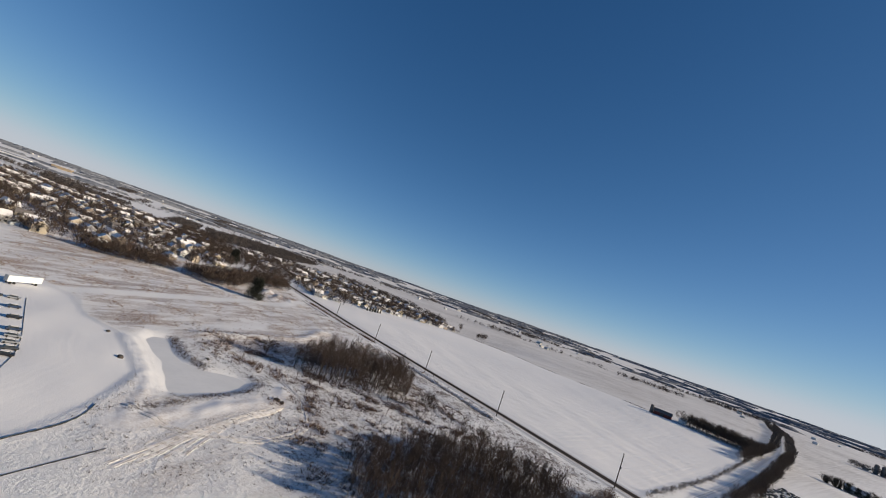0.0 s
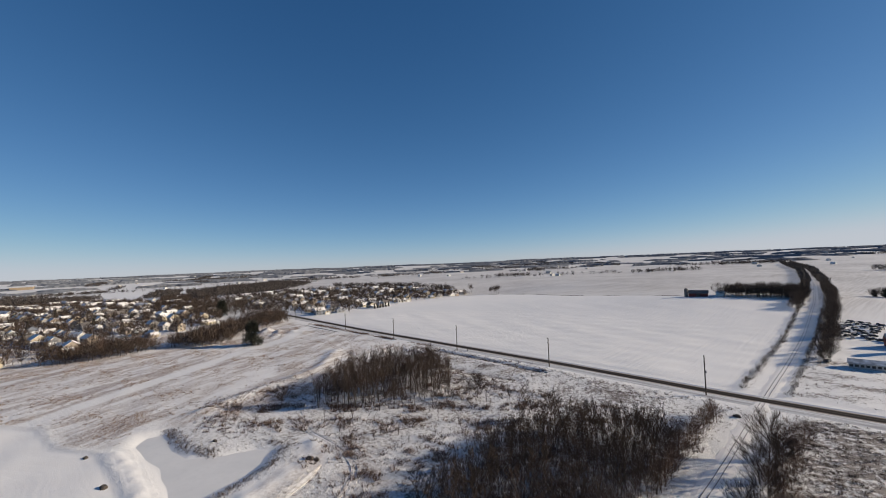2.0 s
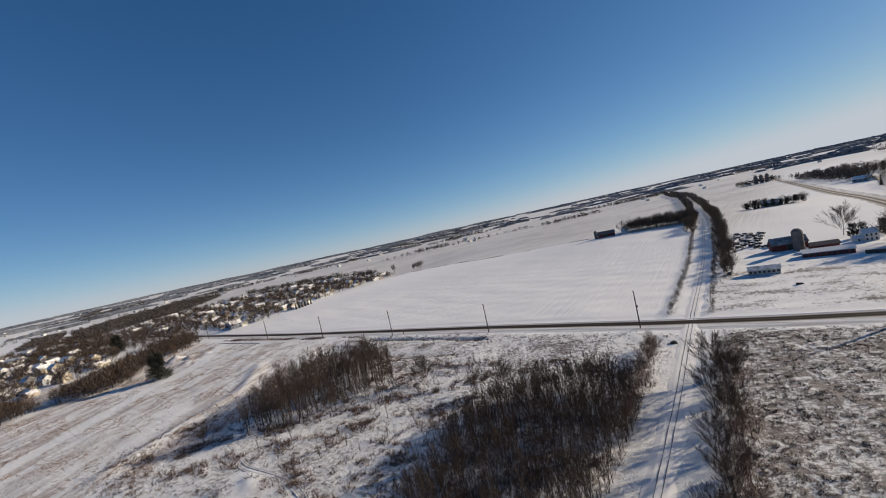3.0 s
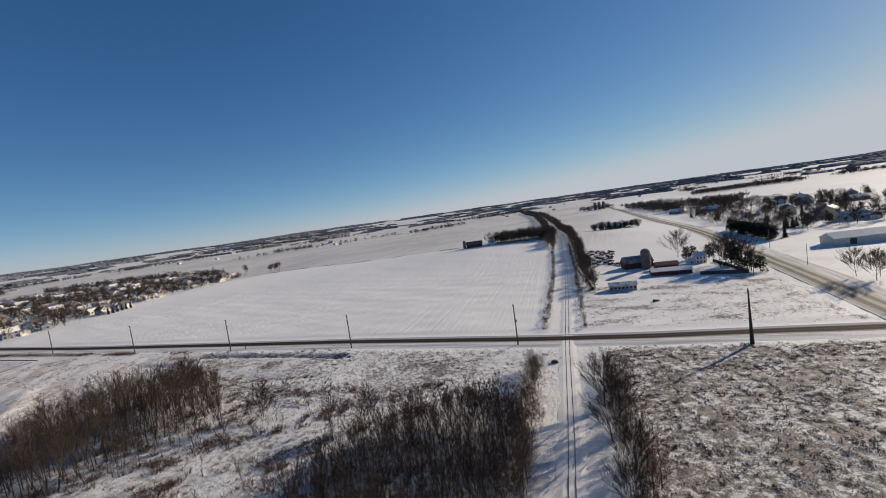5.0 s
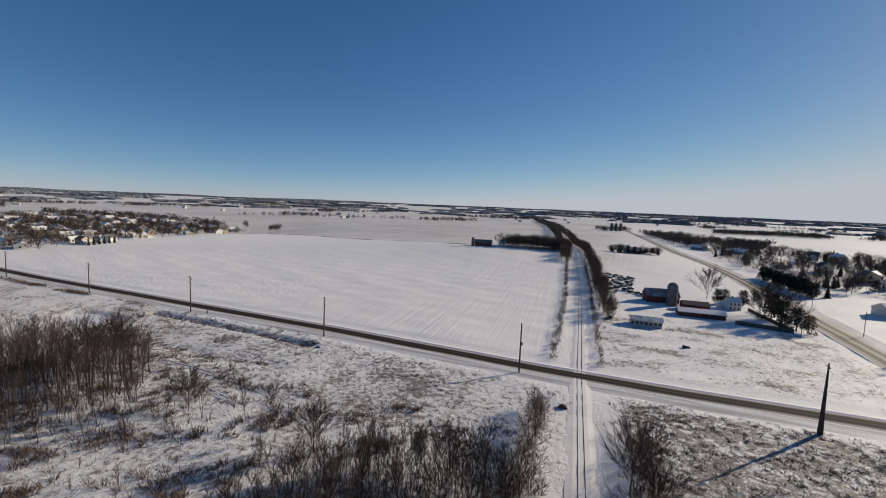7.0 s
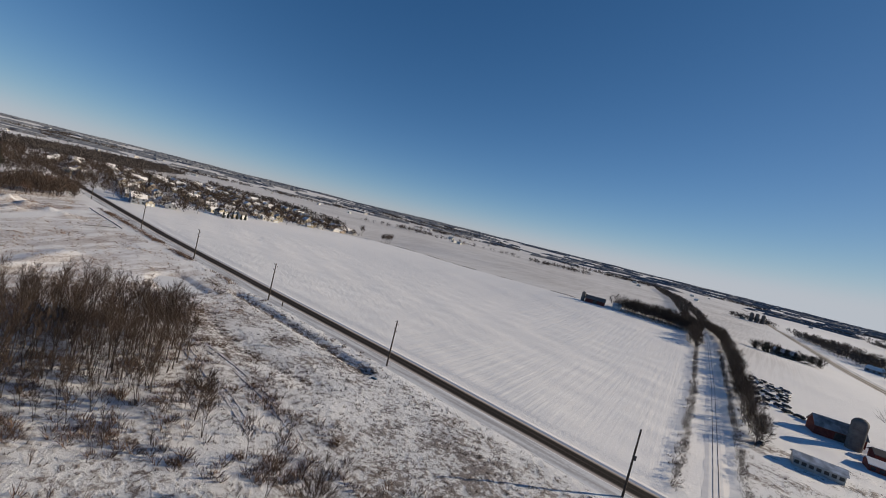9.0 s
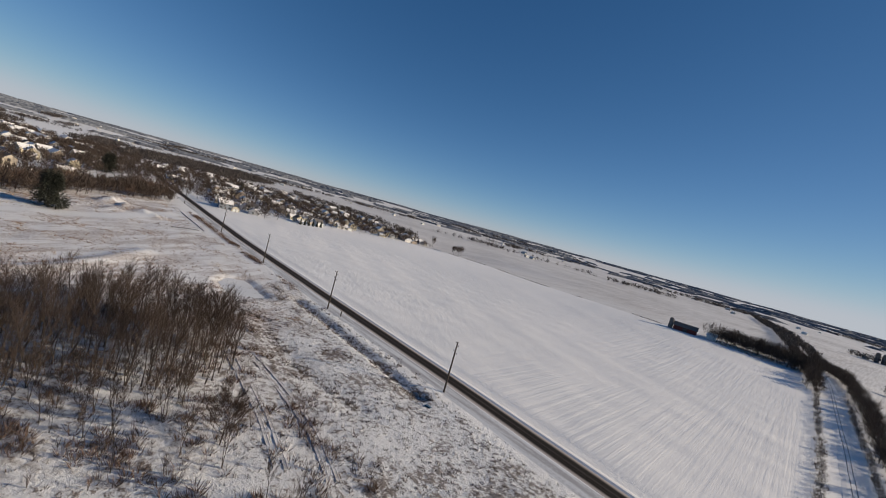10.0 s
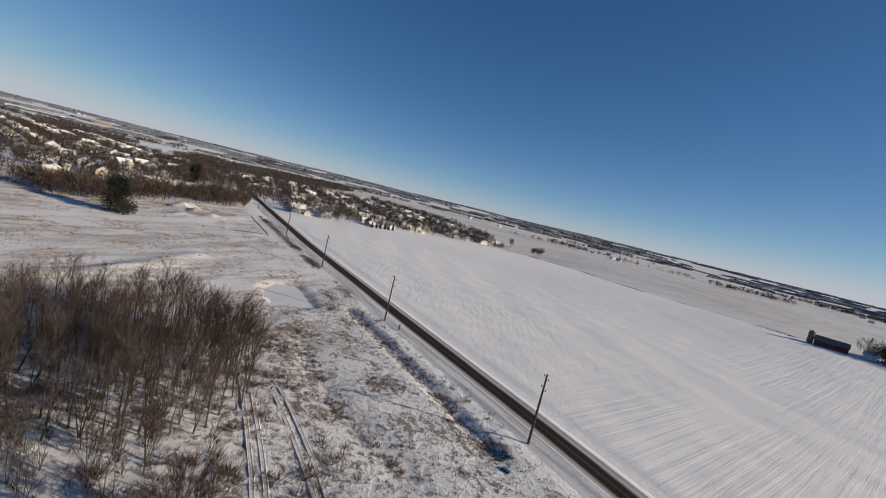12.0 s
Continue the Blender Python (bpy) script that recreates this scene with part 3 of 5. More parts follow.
# ---- builders ----
def part(name, bm, material, parent=None, label=""):
    """Links a bmesh, or a mesh, as one object under a thing or a part."""
    if isinstance(bm, bmesh.types.BMesh):
        me = bpy.data.meshes.new(name)
        bmesh.ops.recalc_face_normals(bm, faces=bm.faces)
        bm.to_mesh(me)
        bm.free()
        me.materials.append(material)
    else:
        me = bm
    ob = new(name, me)
    ob.parent = parent
    return tagged(ob, label)


def thing(name, label, category, group="", at=None):
    ob = tagged(new(name), label, category, group)
    ob.empty_display_size = 0.3
    if at:
        ob.matrix_basis = at
    return ob


def box(bm, x0, x1, y0, y1, z0, z1, bevel=0.0):
    r = bmesh.ops.create_cube(bm, size=1)
    for v in r["verts"]:
        v.co = ((x0 + x1) / 2 + v.co.x * (x1 - x0), (y0 + y1) / 2 + v.co.y * (y1 - y0), (z0 + z1) / 2 + v.co.z * (z1 - z0))
    if bevel:
        bmesh.ops.bevel(bm, geom=list({e for v in r["verts"] for e in v.link_edges}), offset=bevel, segments=1, affect="EDGES")
    return bm


def tube(bm, a, b, ra, rb, sides=8):
    a, b = Vector(a), Vector(b)
    q = (b - a).to_track_quat("Z", "Y").to_matrix()
    rings = []
    for c, r in ((a, ra), (b, rb)):
        rings.append([bm.verts.new(c + q @ Vector((r * math.cos(t), r * math.sin(t), 0))) for t in [6.2832 * i / sides for i in range(sides)]])
    for i in range(sides):
        j = (i + 1) % sides
        bm.faces.new((rings[0][i], rings[0][j], rings[1][j], rings[1][i]))
    bm.faces.new(rings[0][::-1])
    bm.faces.new(rings[1])
    return bm


def sticks(segs, sides=3):
    """Tapered sticks from a list of (a, b, ra, rb): vertices and faces. A stick with rb of 0 ends in a point."""
    verts, faces = [], []
    for a, b, ra, rb in segs:
        d = (b - a)
        if d.length < 1e-6:
            continue
        u = d.orthogonal().normalized()
        w = d.normalized().cross(u)
        k = len(verts)
        ring = [u * math.cos(6.2832 * i / sides) + w * math.sin(6.2832 * i / sides) for i in range(sides)]
        verts += [a + r * ra for r in ring]
        if rb > 0:
            verts += [b + r * rb for r in ring]
            faces += [(k + i, k + (i + 1) % sides, k + sides + (i + 1) % sides, k + sides + i) for i in range(sides)]
        else:
            verts.append(b)
            faces += [(k + i, k + (i + 1) % sides, k + sides) for i in range(sides)]
    return verts, faces


def stems_of(chains, sides=5):
    """Stems that grow from one shared foot: vertices and faces of one connected piece."""
    verts, faces, foot = [], [], None
    for pts, radius in chains:
        rings = []
        for i, p in enumerate(pts):
            d = (pts[min(i + 1, len(pts) - 1)] - pts[max(i - 1, 0)]).normalized()
            u = Vector((1, 0, 0)) - d * d.x
            u.normalize()
            w = d.cross(u)
            if i == 0 and foot:
                rings.append(foot)
                continue
            r = radius * (1 - 0.8 * i / (len(pts) - 1)) * (1.35 if i == 0 else 1)
            rings.append(list(range(len(verts), len(verts) + sides)))
            verts += [p + (u * math.cos(6.2832 * k / sides) + w * math.sin(6.2832 * k / sides)) * r for k in range(sides)]
        foot = foot or rings[0]
        for a, c in zip(rings, rings[1:]):
            faces += [(a[k], a[(k + 1) % sides], c[(k + 1) % sides], c[k]) for k in range(sides)]
    return verts, faces


def bare_tree(seed, height, spread, stems=1, limbs=9, twigs=5, fine=7, fork=0.25, rise=(1.1, 2.6), bend=0.22, whip=0.0012, girth=1.0):
    """Trunk and crown meshes of a leafless tree: stems, limbs, twigs and a fringe of the finest shoots."""
    r = random.Random(seed)
    trunk, crown, shoots = [], [], []

    def grow(p, d, length, radius, level, out):
        n = 3 if level == 0 else 2
        pts = [p]
        for i in range(n):
            d = (d + Vector((r.uniform(-1, 1), r.uniform(-1, 1), r.uniform(-0.3, 0.6))) * (0.10 if level == 0 else bend)).normalized()
            q = pts[-1] + d * length / n
            out.append((pts[-1], q, radius * (1 - 0.75 * i / n), radius * (1 - 0.75 * (i + 1) / n)))
            pts.append(q)
        return pts

    for s in range(stems):
        lean = r.uniform(0.05, 0.3) if stems > 1 else r.uniform(0, 0.07)
        a = r.uniform(0, 6.283)
        d0 = Vector((math.cos(a) * lean, math.sin(a) * lean, 1)).normalized()
        h = height * r.uniform(0.75, 1.0) * 0.85
        rad = 0.010 * height * (1 if stems == 1 else 0.75) * girth
        pts = grow(Vector((0, 0, -0.3)), d0, h, rad, 0, [])
        trunk.append((pts, rad))
        for i in range(limbs):
            f = fork + (1 - fork) * (i + r.random()) / limbs
            k = min(int(f * 3), 2)
            p = pts[k].lerp(pts[k + 1], f * 3 - k)
            a = i * 2.4 + r.uniform(-0.5, 0.5)
            d = Vector((math.cos(a), math.sin(a), r.uniform(*rise))).normalized()
            length = spread * (1.15 - 0.7 * f) * r.uniform(0.7, 1.15)
            q = grow(p, d, length, 0.0036 * height * (1.2 - f), 1, crown)
            for j in range(twigs):
                g = 0.2 + 0.8 * (j + r.random()) / twigs
                kk = min(int(g * 2), 1)
                pp = q[kk].lerp(q[kk + 1], g * 2 - kk)
                dd = (d + Vector((r.uniform(-1, 1), r.uniform(-1, 1), r.uniform(0.0, 1.4))) * 0.65).normalized()
                ln = length * r.uniform(0.35, 0.65) * (1.25 - 0.5 * g)
                crown.append((pp, pp + dd * ln, 0.0015 * height, 0.0))
                for m in range(fine):
                    d3 = (dd + Vector((r.uniform(-1, 1), r.uniform(-1, 1), r.uniform(0.0, 1.2))) * 0.6).normalized()
                    p3 = pp + dd * ln * r.uniform(0.15, 0.9)
                    shoots.append((p3, p3 + d3 * ln * r.uniform(0.5, 0.9), whip * height))
    cv, cf = sticks(crown, 3)
    for a, c, w in shoots:
        u = (c - a).cross(Vector((r.uniform(-1, 1), r.uniform(-1, 1), r.uniform(-1, 1)))).normalized() * w
        cf.append((len(cv), len(cv) + 1, len(cv) + 2))
        cv += [a - u, a + u, c]
    return stems_of(trunk), (cv, cf)


def make_tree(name, label, category, seed, m_bark, m_twig, **kw):
    tr, cr = bare_tree(seed, **kw)
    t = thing(name, label, category)
    part("trunk", mesh_of("trunk", *tr, m_bark, True), None, t)
    part("crown", mesh_of("crown", *cr, m_twig), None, t, "fine bare twigs")
    return t


def spruce_meshes(seed, height, width, rows=11, point=0.85):
    """Trunk and boughs of a spruce: whorls of drooping, ragged fans."""
    r = random.Random(seed)
    verts, faces = [], []
    for i in range(rows):
        f = i / rows
        z = height * (0.06 + 0.92 * f)
        rad = width * 0.5 * (1 - f) ** point * r.uniform(0.85, 1.1) + 0.1
        n = max(5, int(13 * (1 - f) + 4))
        for j in range(n):
            a = 6.2832 * (j + r.uniform(-0.35, 0.35)) / n
            c, s = math.cos(a), math.sin(a)
            L, w = rad * r.uniform(0.75, 1.15), rad * 0.30 + 0.12
            k = len(verts)
            zz = z + r.uniform(-0.3, 0.3) * height / rows
            tip = zz - L * r.uniform(0.15, 0.4)
            verts += [(0, 0, zz + height / rows * 0.7), (c * L * 0.6 - s * w, s * L * 0.6 + c * w, zz - L * 0.12), (c * L, s * L, tip), (c * L * 0.6 + s * w, s * L * 0.6 - c * w, zz - L * 0.12), (c * L * 0.55, s * L * 0.55, zz - L * 0.32 - 0.15)]
            faces += [(k, k + 1, k + 2), (k, k + 2, k + 3), (k + 4, k + 2, k + 1), (k + 4, k + 3, k + 2), (k, k + 4, k + 1), (k, k + 3, k + 4)]
    tr = sticks([(Vector((0, 0, -0.3)), Vector((0, 0, height * 0.97)), 0.02 * height, 0.01)], 6)
    return tr, (verts, faces)


def make_spruce(name, label, seed, height, width, rows=11, point=0.85):
    tr, cr = spruce_meshes(seed, height, width, rows, point)
    t = thing(name, label, "conifer")
    part("trunk", mesh_of("trunk", *tr, M_BARK), None, t)
    part("crown", mesh_of("crown", *cr, M_NEEDLE), None, t, "dark green needled boughs")
    return t


def make_pine(name, label, seed, height, width, shoots=900, leaf=0.03, clumps=22, tip=0.11):
    """An irregular, rounded dark conifer: a leaning trunk and tufts of needles."""
    r = random.Random(seed)
    t = thing(name, label, "conifer")
    lean = Vector((r.uniform(-0.4, 0.4), r.uniform(-0.4, 0.4), height * 0.9))
    part("trunk", mesh_of("trunk", *stems_of([([Vector((0, 0, -0.3)), lean * 0.5, lean], 0.022 * height)], 6), M_BARK), None, t)
    verts, faces = [], []
    hubs = [(lean * f) + Vector((r.uniform(-1, 1), r.uniform(-1, 1), 0)) * width * 0.36 * (1.08 - f) for f in [r.uniform(0.12, 0.98) for _ in range(clumps)]]
    for i in range(shoots):
        c = hubs[i % len(hubs)]
        d = Vector((r.gauss(0, 1), r.gauss(0, 1), r.gauss(0, 0.6))).normalized()
        p = c + d * r.uniform(0, 1) ** 0.5 * width * 0.22
        q = p + (d + Vector((0, 0, -0.15))) * width * tip
        s = d.cross(Vector((r.gauss(0, 1), r.gauss(0, 1), r.gauss(0, 1)))).normalized() * width * leaf
        k = len(verts)
        verts += [p - s, p + s, q]
        faces.append((k, k + 1, k + 2))
    part("crown", mesh_of("crown", verts, faces, M_NEEDLE), None, t, "dark green tufts of needles")
    return t


PARTS = {}


def again(ob, m):
    """A copy of a thing with its parts at the pose m, as copy_thing() makes it, with the list of parts looked up once."""
    if ob.name not in PARTS:
        PARTS[ob.name] = list(ob.children_recursive)
    made = {}
    for o in (ob, *PARTS[ob.name]):
        made[o] = o.copy()
        scene.collection.objects.link(made[o])
        made[o].parent = made.get(o.parent, o.parent)
    made[ob].matrix_basis = m
    return made[ob]


def put(proto, used, x, y, scale=1.0, turn=None, group="", z=None, label=""):
    """The first use moves the thing itself, later ones copy it."""
    m = pose(x, y, alt(x, y) if z is None else z, 0, 0, random.uniform(0, 360) if turn is None else turn)
    m = m @ Matrix.Scale(scale, 4)
    if id(proto) not in used:
        used[id(proto)] = True
        proto.matrix_basis = m
        ob = proto
    else:
        ob = again(proto, m)
    return tagged(ob, label, group=group)


USED = {}
random.seed(11)


def scatter(n, poly, gap, seed, avoid=(), clear=0.0):
    """Places within a polygon, no two nearer than gap, and none nearer than clear to those to avoid."""
    r = np.random.RandomState(seed)
    xs, ys = [p[0] for p in poly], [p[1] for p in poly]
    X, Y = r.uniform(min(xs), max(xs), n * 12), r.uniform(min(ys), max(ys), n * 12)
    ok = to_poly(X, Y, poly) < 0
    X, Y = X[ok], Y[ok]
    for ax, ay in avoid:
        k = (X - ax) ** 2 + (Y - ay) ** 2 > clear * clear
        X, Y = X[k], Y[k]
    got, cells = [], {}
    for x, y in zip(X.tolist(), Y.tolist()):
        if len(got) >= n:
            break
        i, j = int(x // gap), int(y // gap)
        if any((x - a) ** 2 + (y - c) ** 2 < gap * gap for u in (-1, 0, 1) for v in (-1, 0, 1) for a, c in cells.get((i + u, j + v), ())):
            continue
        cells.setdefault((i, j), []).append((x, y))
        got.append((x, y))
    return got


# ---- utility poles ----
def utility_pole(height, x, y, z, kit=False):
    t = thing("utility_pole", "tall dark wooden utility pole beside the snowy road", "utility pole", "poles along the road", pose(x, y, z))
    bm = bmesh.new()
    tube(bm, (0, 0, -1.0), (0, 0, height), 0.21, 0.13, 10)
    part("pole", bm, M_POLE, t)
    for i, h in enumerate((0.25, 1.1, 1.9, 2.7)):
        s = 1 if i % 2 else -1
        bm = bmesh.new()
        tube(bm, (0, s * 0.1, height - h), (0, s * 0.55, height - h + 0.06), 0.05, 0.05, 6)
        tube(bm, (0, s * 0.5, height - h), (0, s * 0.5, height - h + 0.32), 0.09, 0.06, 8)
        part("insulator_bracket", bm, M_STEEL, t)
    if kit:
        bm = bmesh.new()
        tube(bm, (0.3, 0, height - 5.0), (0.3, 0, height - 4.3), 0.15, 0.15, 10)
        box(bm, 0.1, 0.3, -0.05, 0.05, height - 4.75, height - 4.6)
        part("transformer", bm, M_STEEL, t, "grey transformer can")
    return t


for px, py, pz, ph in ((0, 0.1, -0.5, 11.7), (-53.5, 0, -0.6, 11.4), (-104.8, 0, -0.1, 11.4), (-156.3, -0.2, 0.2, 11.2), (-212.2, 0.3, 0.6, 10.8), (-298, 2.5, 0.0, 10.8), (-365, 5.5, 0.0, 10.8)):
    utility_pole(ph, px, py, min(pz, alt(px, py)), px == 0)
bigpole = thing("corner_pole", "thick tapering dark pole standing in weeds near the junction", "utility pole", at=pose(53.2, -3.1, alt(53.2, -3.1)))
bm = bmesh.new()
tube(bm, (0, 0, -0.5), (0, 0, 3.5), 0.48, 0.33, 12)
tube(bm, (0, 0, 3.5), (0, 0, 12.6), 0.33, 0.11, 12)
part("pole", bm, M_POLE, bigpole)
bm = bmesh.new()
box(bm, -0.06, 0.06, -0.8, 0.8, 11.9, 12.05)
part("crossarm", bm, M_POLE, bigpole)
for px, py in ((72.2, 70.7), (92.6, 84.4), (94.0, 132.0), (96, 30)):
    t = thing("street_pole", "thin grey pole beside the highway", "pole", "poles along the highway", pose(px, py, alt(px, py)))
    bm = bmesh.new()
    tube(bm, (0, 0, -0.5), (0, 0, 8.2), 0.12, 0.08, 8)
    part("pole", bm, M_STEEL, t)


# ---- woods ----
kinds = [make_tree("bare_tree", "slender leafless hardwood in a snowy thicket", "tree", s, M_BARK, M_TWIG, height=h, spread=sp, stems=st, limbs=li, twigs=tw, fine=6, fork=fo, rise=(1.0, 2.8), bend=0.15, whip=0.0008, girth=0.85)
         for s, h, sp, st, li, tw, fo in ((1, 11.5, 3.6, 1, 14, 6, 0.46), (2, 12.5, 4.2, 1, 16, 6, 0.36), (3, 10.5, 3.2, 1, 12, 6, 0.5), (4, 11.0, 3.8, 3, 7, 5, 0.40), (5, 9.0, 2.8, 2, 9, 5, 0.42), (6, 12.0, 4.0, 2, 10, 6, 0.42))]
young = [make_tree("sapling", "thin leafless sapling in the dense thicket by the rails", "sapling", s, M_BARK, M_TWIG, height=h, spread=sp, stems=st, limbs=li, twigs=tw, fine=10, fork=fo, rise=(1.0, 2.8), bend=0.12, whip=0.0011, girth=0.6)
         for s, h, sp, st, li, tw, fo in ((7, 9.0, 2.2, 1, 15, 5, 0.35), (8, 9.8, 2.4, 2, 10, 5, 0.35), (9, 8.0, 2.0, 2, 9, 5, 0.4), (10, 9.2, 2.5, 4, 7, 5, 0.3))]
spread_kinds = [make_tree("bare_tree", "broad leafless tree with many spreading limbs", "tree", 20 + i, M_BARK, M_TWIG, height=9.0, spread=5.2, stems=1, limbs=26, twigs=9, fine=14, fork=0.14, rise=(0.3, 1.5), bend=0.2) for i in range(2)]
shrubs = [make_tree("shrub", "low leafless shrub in the snow", "shrub", 30 + i, M_BARK, M_REDTWIG if i else M_TWIG, height=3.0 + i * 0.5, spread=1.5, stems=5, limbs=5, twigs=3, fine=2, fork=0.15) for i in range(3)]
for i, (x, y) in enumerate(scatter(255, WOODS_A, 1.75, 101)):
    put(random.choice(kinds), USED, x, y, random.uniform(0.8, 1.08) * (0.5 + 0.5 * float(smooth(y + 0.6 * (x + 80), -92, -68))), group="trees of the western wood")
for i, (x, y) in enumerate(scatter(300, WOODS_B, 1.5, 102)):
    put(random.choice(young), USED, x, y, random.uniform(0.75, 1.15), group="saplings by the rails")
for x, y, s in ((22.8, -35.5, 1.1), (25.2, -41, 0.95), (24.0, -47, 0.9), (27, -55, 0.85), (26, -64, 0.8), (29, -72, 0.85), (28, -82, 0.8), (31, -93, 0.85), (31, -104, 0.8), (-20, -45.5, 0.85), (-47, -45, 0.85), (-78, -38, 1.25), (-85.1, -89.2, 0.7)):
    put(random.choice(spread_kinds), USED, x, y, s, group="broad trees")
for i in range(90):
    y = random.uniform(-112, -12)
    x = float(rail_x(y)) + (random.uniform(6.5, 10.5) if i % 3 else random.uniform(-8.5, -6.0))
    if abs(x - rail_x(y)) < 5 or (y > -26 and i % 3):
        continue
    put(random.choice(shrubs + young[2:]), USED, x, y, random.uniform(0.5, 0.8), group="brush along the rails")
for x, y in scatter(48, [(-66, -40), (-60, -66), (-75, -86), (-48, -92), (-26, -78), (-34, -44), (-20, -28), (-50, -34)], 3.2, 103):
    put(random.choice(shrubs), USED, x, y, random.uniform(0.5, 1.1), group="scrub between the woods")
for x, y in [(-45.9, -49.7), (-48.2, -42.6), (-42.4, -46), (-35.6, -43.4), (-45, -56.1), (-31.4, -42.1), (-50.4, -44.9), (-54, -50), (-58, -47), (-52, -58), (-60, -57), (-57, -42), (-61, -66), (-27, -46), (-24, -52)] + scatter(26, [(-66, -66), (-61, -47), (-55, -46), (-53, -60), (-60, -72)], 2.0, 104):
    put(random.choice(young), USED, x, y, random.uniform(0.7, 1.0), group="young trees between the woods")
for x, y in ((-84.6, -109.4), (-88, -104), (-92, -99), (-80, -107), (-75, -100), (-95, -94), (-98, -90), (-84, -103)):
    put(random.choice(shrubs), USED, x, y, random.uniform(0.6, 1.1), group="scrub by the pond")

# rail corridor north of the road: low brush, then rows of trees on both sides
row_trees = [make_tree("row_tree", "leafless tree in the row beside the railway", "tree", 40 + i, M_BARK, M_TWIG, height=9.0 + i, spread=3.6, stems=2, limbs=8, twigs=5, fine=3, fork=0.12) for i in range(3)]
for y0, y1, side, step, s in ((195, 470, -7.5, 5.0, 1.0), (60, 120, 9.5, 4.2, 0.75), (118, 470, 9.0, 5.0, 0.95)):
    y = y0
    while y < y1:
        x = float(rail_x(y)) + side + random.uniform(-1.8, 1.8)
        put(random.choice(row_trees), USED, x, y, s * random.uniform(0.75, 1.15), group="trees along the railway")
        y += step * random.uniform(0.7, 1.4)
for i in range(70):
    y = random.uniform(14, 190)
    x = float(rail_x(y)) + (-6.6 if i % 2 else 5.2) + random.uniform(-1.2, 1.2)
    put(shrubs[i % 3], USED, x, y, random.uniform(0.3, 0.75), group="brush along the rails")
# copse at the field's end
for x, y in scatter(85, [(-70, 236), (-64, 262), (-20, 268), (-18, 236)], 3.0, 105):
    put(random.choice(row_trees), USED, x, y, random.uniform(0.85, 1.25), group="trees of the copse")


# ---- tufts of dry weeds and grass ----
def tufts(name, spots, material, label, tall, wide, blades, seed, category="dry grass", thick=1.0):
    r = np.random.RandomState(seed)
    n = len(spots)
    base = np.repeat(spots, blades, axis=0)
    k = len(base)
    a, s = r.uniform(0, 6.283, k), r.uniform(0.4, 1.0, k)
    foot = base + np.stack([np.cos(a) * wide * 0.35 * s, np.sin(a) * wide * 0.35 * s, np.full(k, -0.05)], 1)
    b = a + r.uniform(-0.8, 0.8, k)
    tip = foot + np.stack([np.cos(b) * wide * 0.5 * s, np.sin(b) * wide * 0.5 * s, tall * r.uniform(0.5, 1.1, k)], 1)
    c = r.uniform(0, 6.283, k)
    w = wide * r.uniform(0.06, 0.16, k) * thick
    off = np.stack([np.cos(c) * w, np.sin(c) * w, np.zeros(k)], 1)
    v = np.stack([foot - off, foot + off, tip], 1).reshape(-1, 3)
    f = np.arange(k * 3).reshape(-1, 3)
    me = mesh_of(name, v, f, material)
    return tagged(new(name, me), label, category, kind="stuff")


def spots_by(density, x0, x1, y0, y1, n, seed):
    """Random places, kept by a chance that density(X, Y) gives, gathered into clumps."""
    r = np.random.RandomState(seed)
    X, Y = r.uniform(x0, x1, n), r.uniform(y0, y1, n)
    keep = r.uniform(0, 1, n) < density(X, Y)
    X, Y = X[keep], Y[keep]
    return np.stack([X, Y, land(X, Y)], 1)


def crowns(name, spots, material, label, tall, wide, shoots, seed, category="trees", thick=0.02):
    """Leafless trees a good way off: a thin trunk and an airy, rounded cloud of shoots each."""
    r = np.random.RandomState(seed)
    n = len(spots)
    h = tall * r.uniform(0.6, 1.2, n)
    w = wide * r.uniform(0.7, 1.25, n) * 0.5
    base = np.repeat(spots, shoots, axis=0)
    H, W = np.repeat(h, shoots), np.repeat(w, shoots)
    k = len(base)
    u = r.normal(size=(k, 3))
    u /= np.linalg.norm(u, axis=1)[:, None]
    u *= r.uniform(0.25, 1.0, k)[:, None] ** 0.5
    p = base + np.stack([u[:, 0] * W, u[:, 1] * W, H * (0.56 + 0.36 * u[:, 2])], 1)
    d = np.stack([u[:, 0] * 0.9, u[:, 1] * 0.9, 0.7 + 0.5 * u[:, 2]], 1) + r.uniform(-0.4, 0.4, (k, 3))
    d /= np.linalg.norm(d, axis=1)[:, None]
    L = (H * r.uniform(0.14, 0.30, k))[:, None]
    side = np.cross(d, r.normal(size=(k, 3)))
    side = side / np.linalg.norm(side, axis=1)[:, None] * (H * thick)[:, None]
    v = np.stack([p - d * L * 0.5 - side, p - d * L * 0.5 + side, p + d * L * 0.5], 1).reshape(-1, 3)
    a = r.uniform(0, 3.14, n)
    t = np.stack([np.cos(a), np.sin(a), np.zeros(n)], 1) * (h * 0.016)[:, None]
    top = spots + np.stack([np.zeros(n), np.zeros(n), h * 0.8], 1)
    q = np.stack([spots - t - (0, 0, 0.3), spots + t - (0, 0, 0.3), top], 1).reshape(-1, 3)
    v = np.concatenate([v, q])
    me = mesh_of(name, v, np.arange(len(v)).reshape(-1, 3), material)
    return tagged(new(name, me), label, category, kind="stuff")


def weed_chance(X, Y):
    w = cover(X, Y)[0]
    return np.clip(w * (0.45 + 0.45 * wobble(X, Y, 2.6, 21) + 0.2 * wobble(X, Y, 11, 22)), 0, 1) * (w > 0.2)


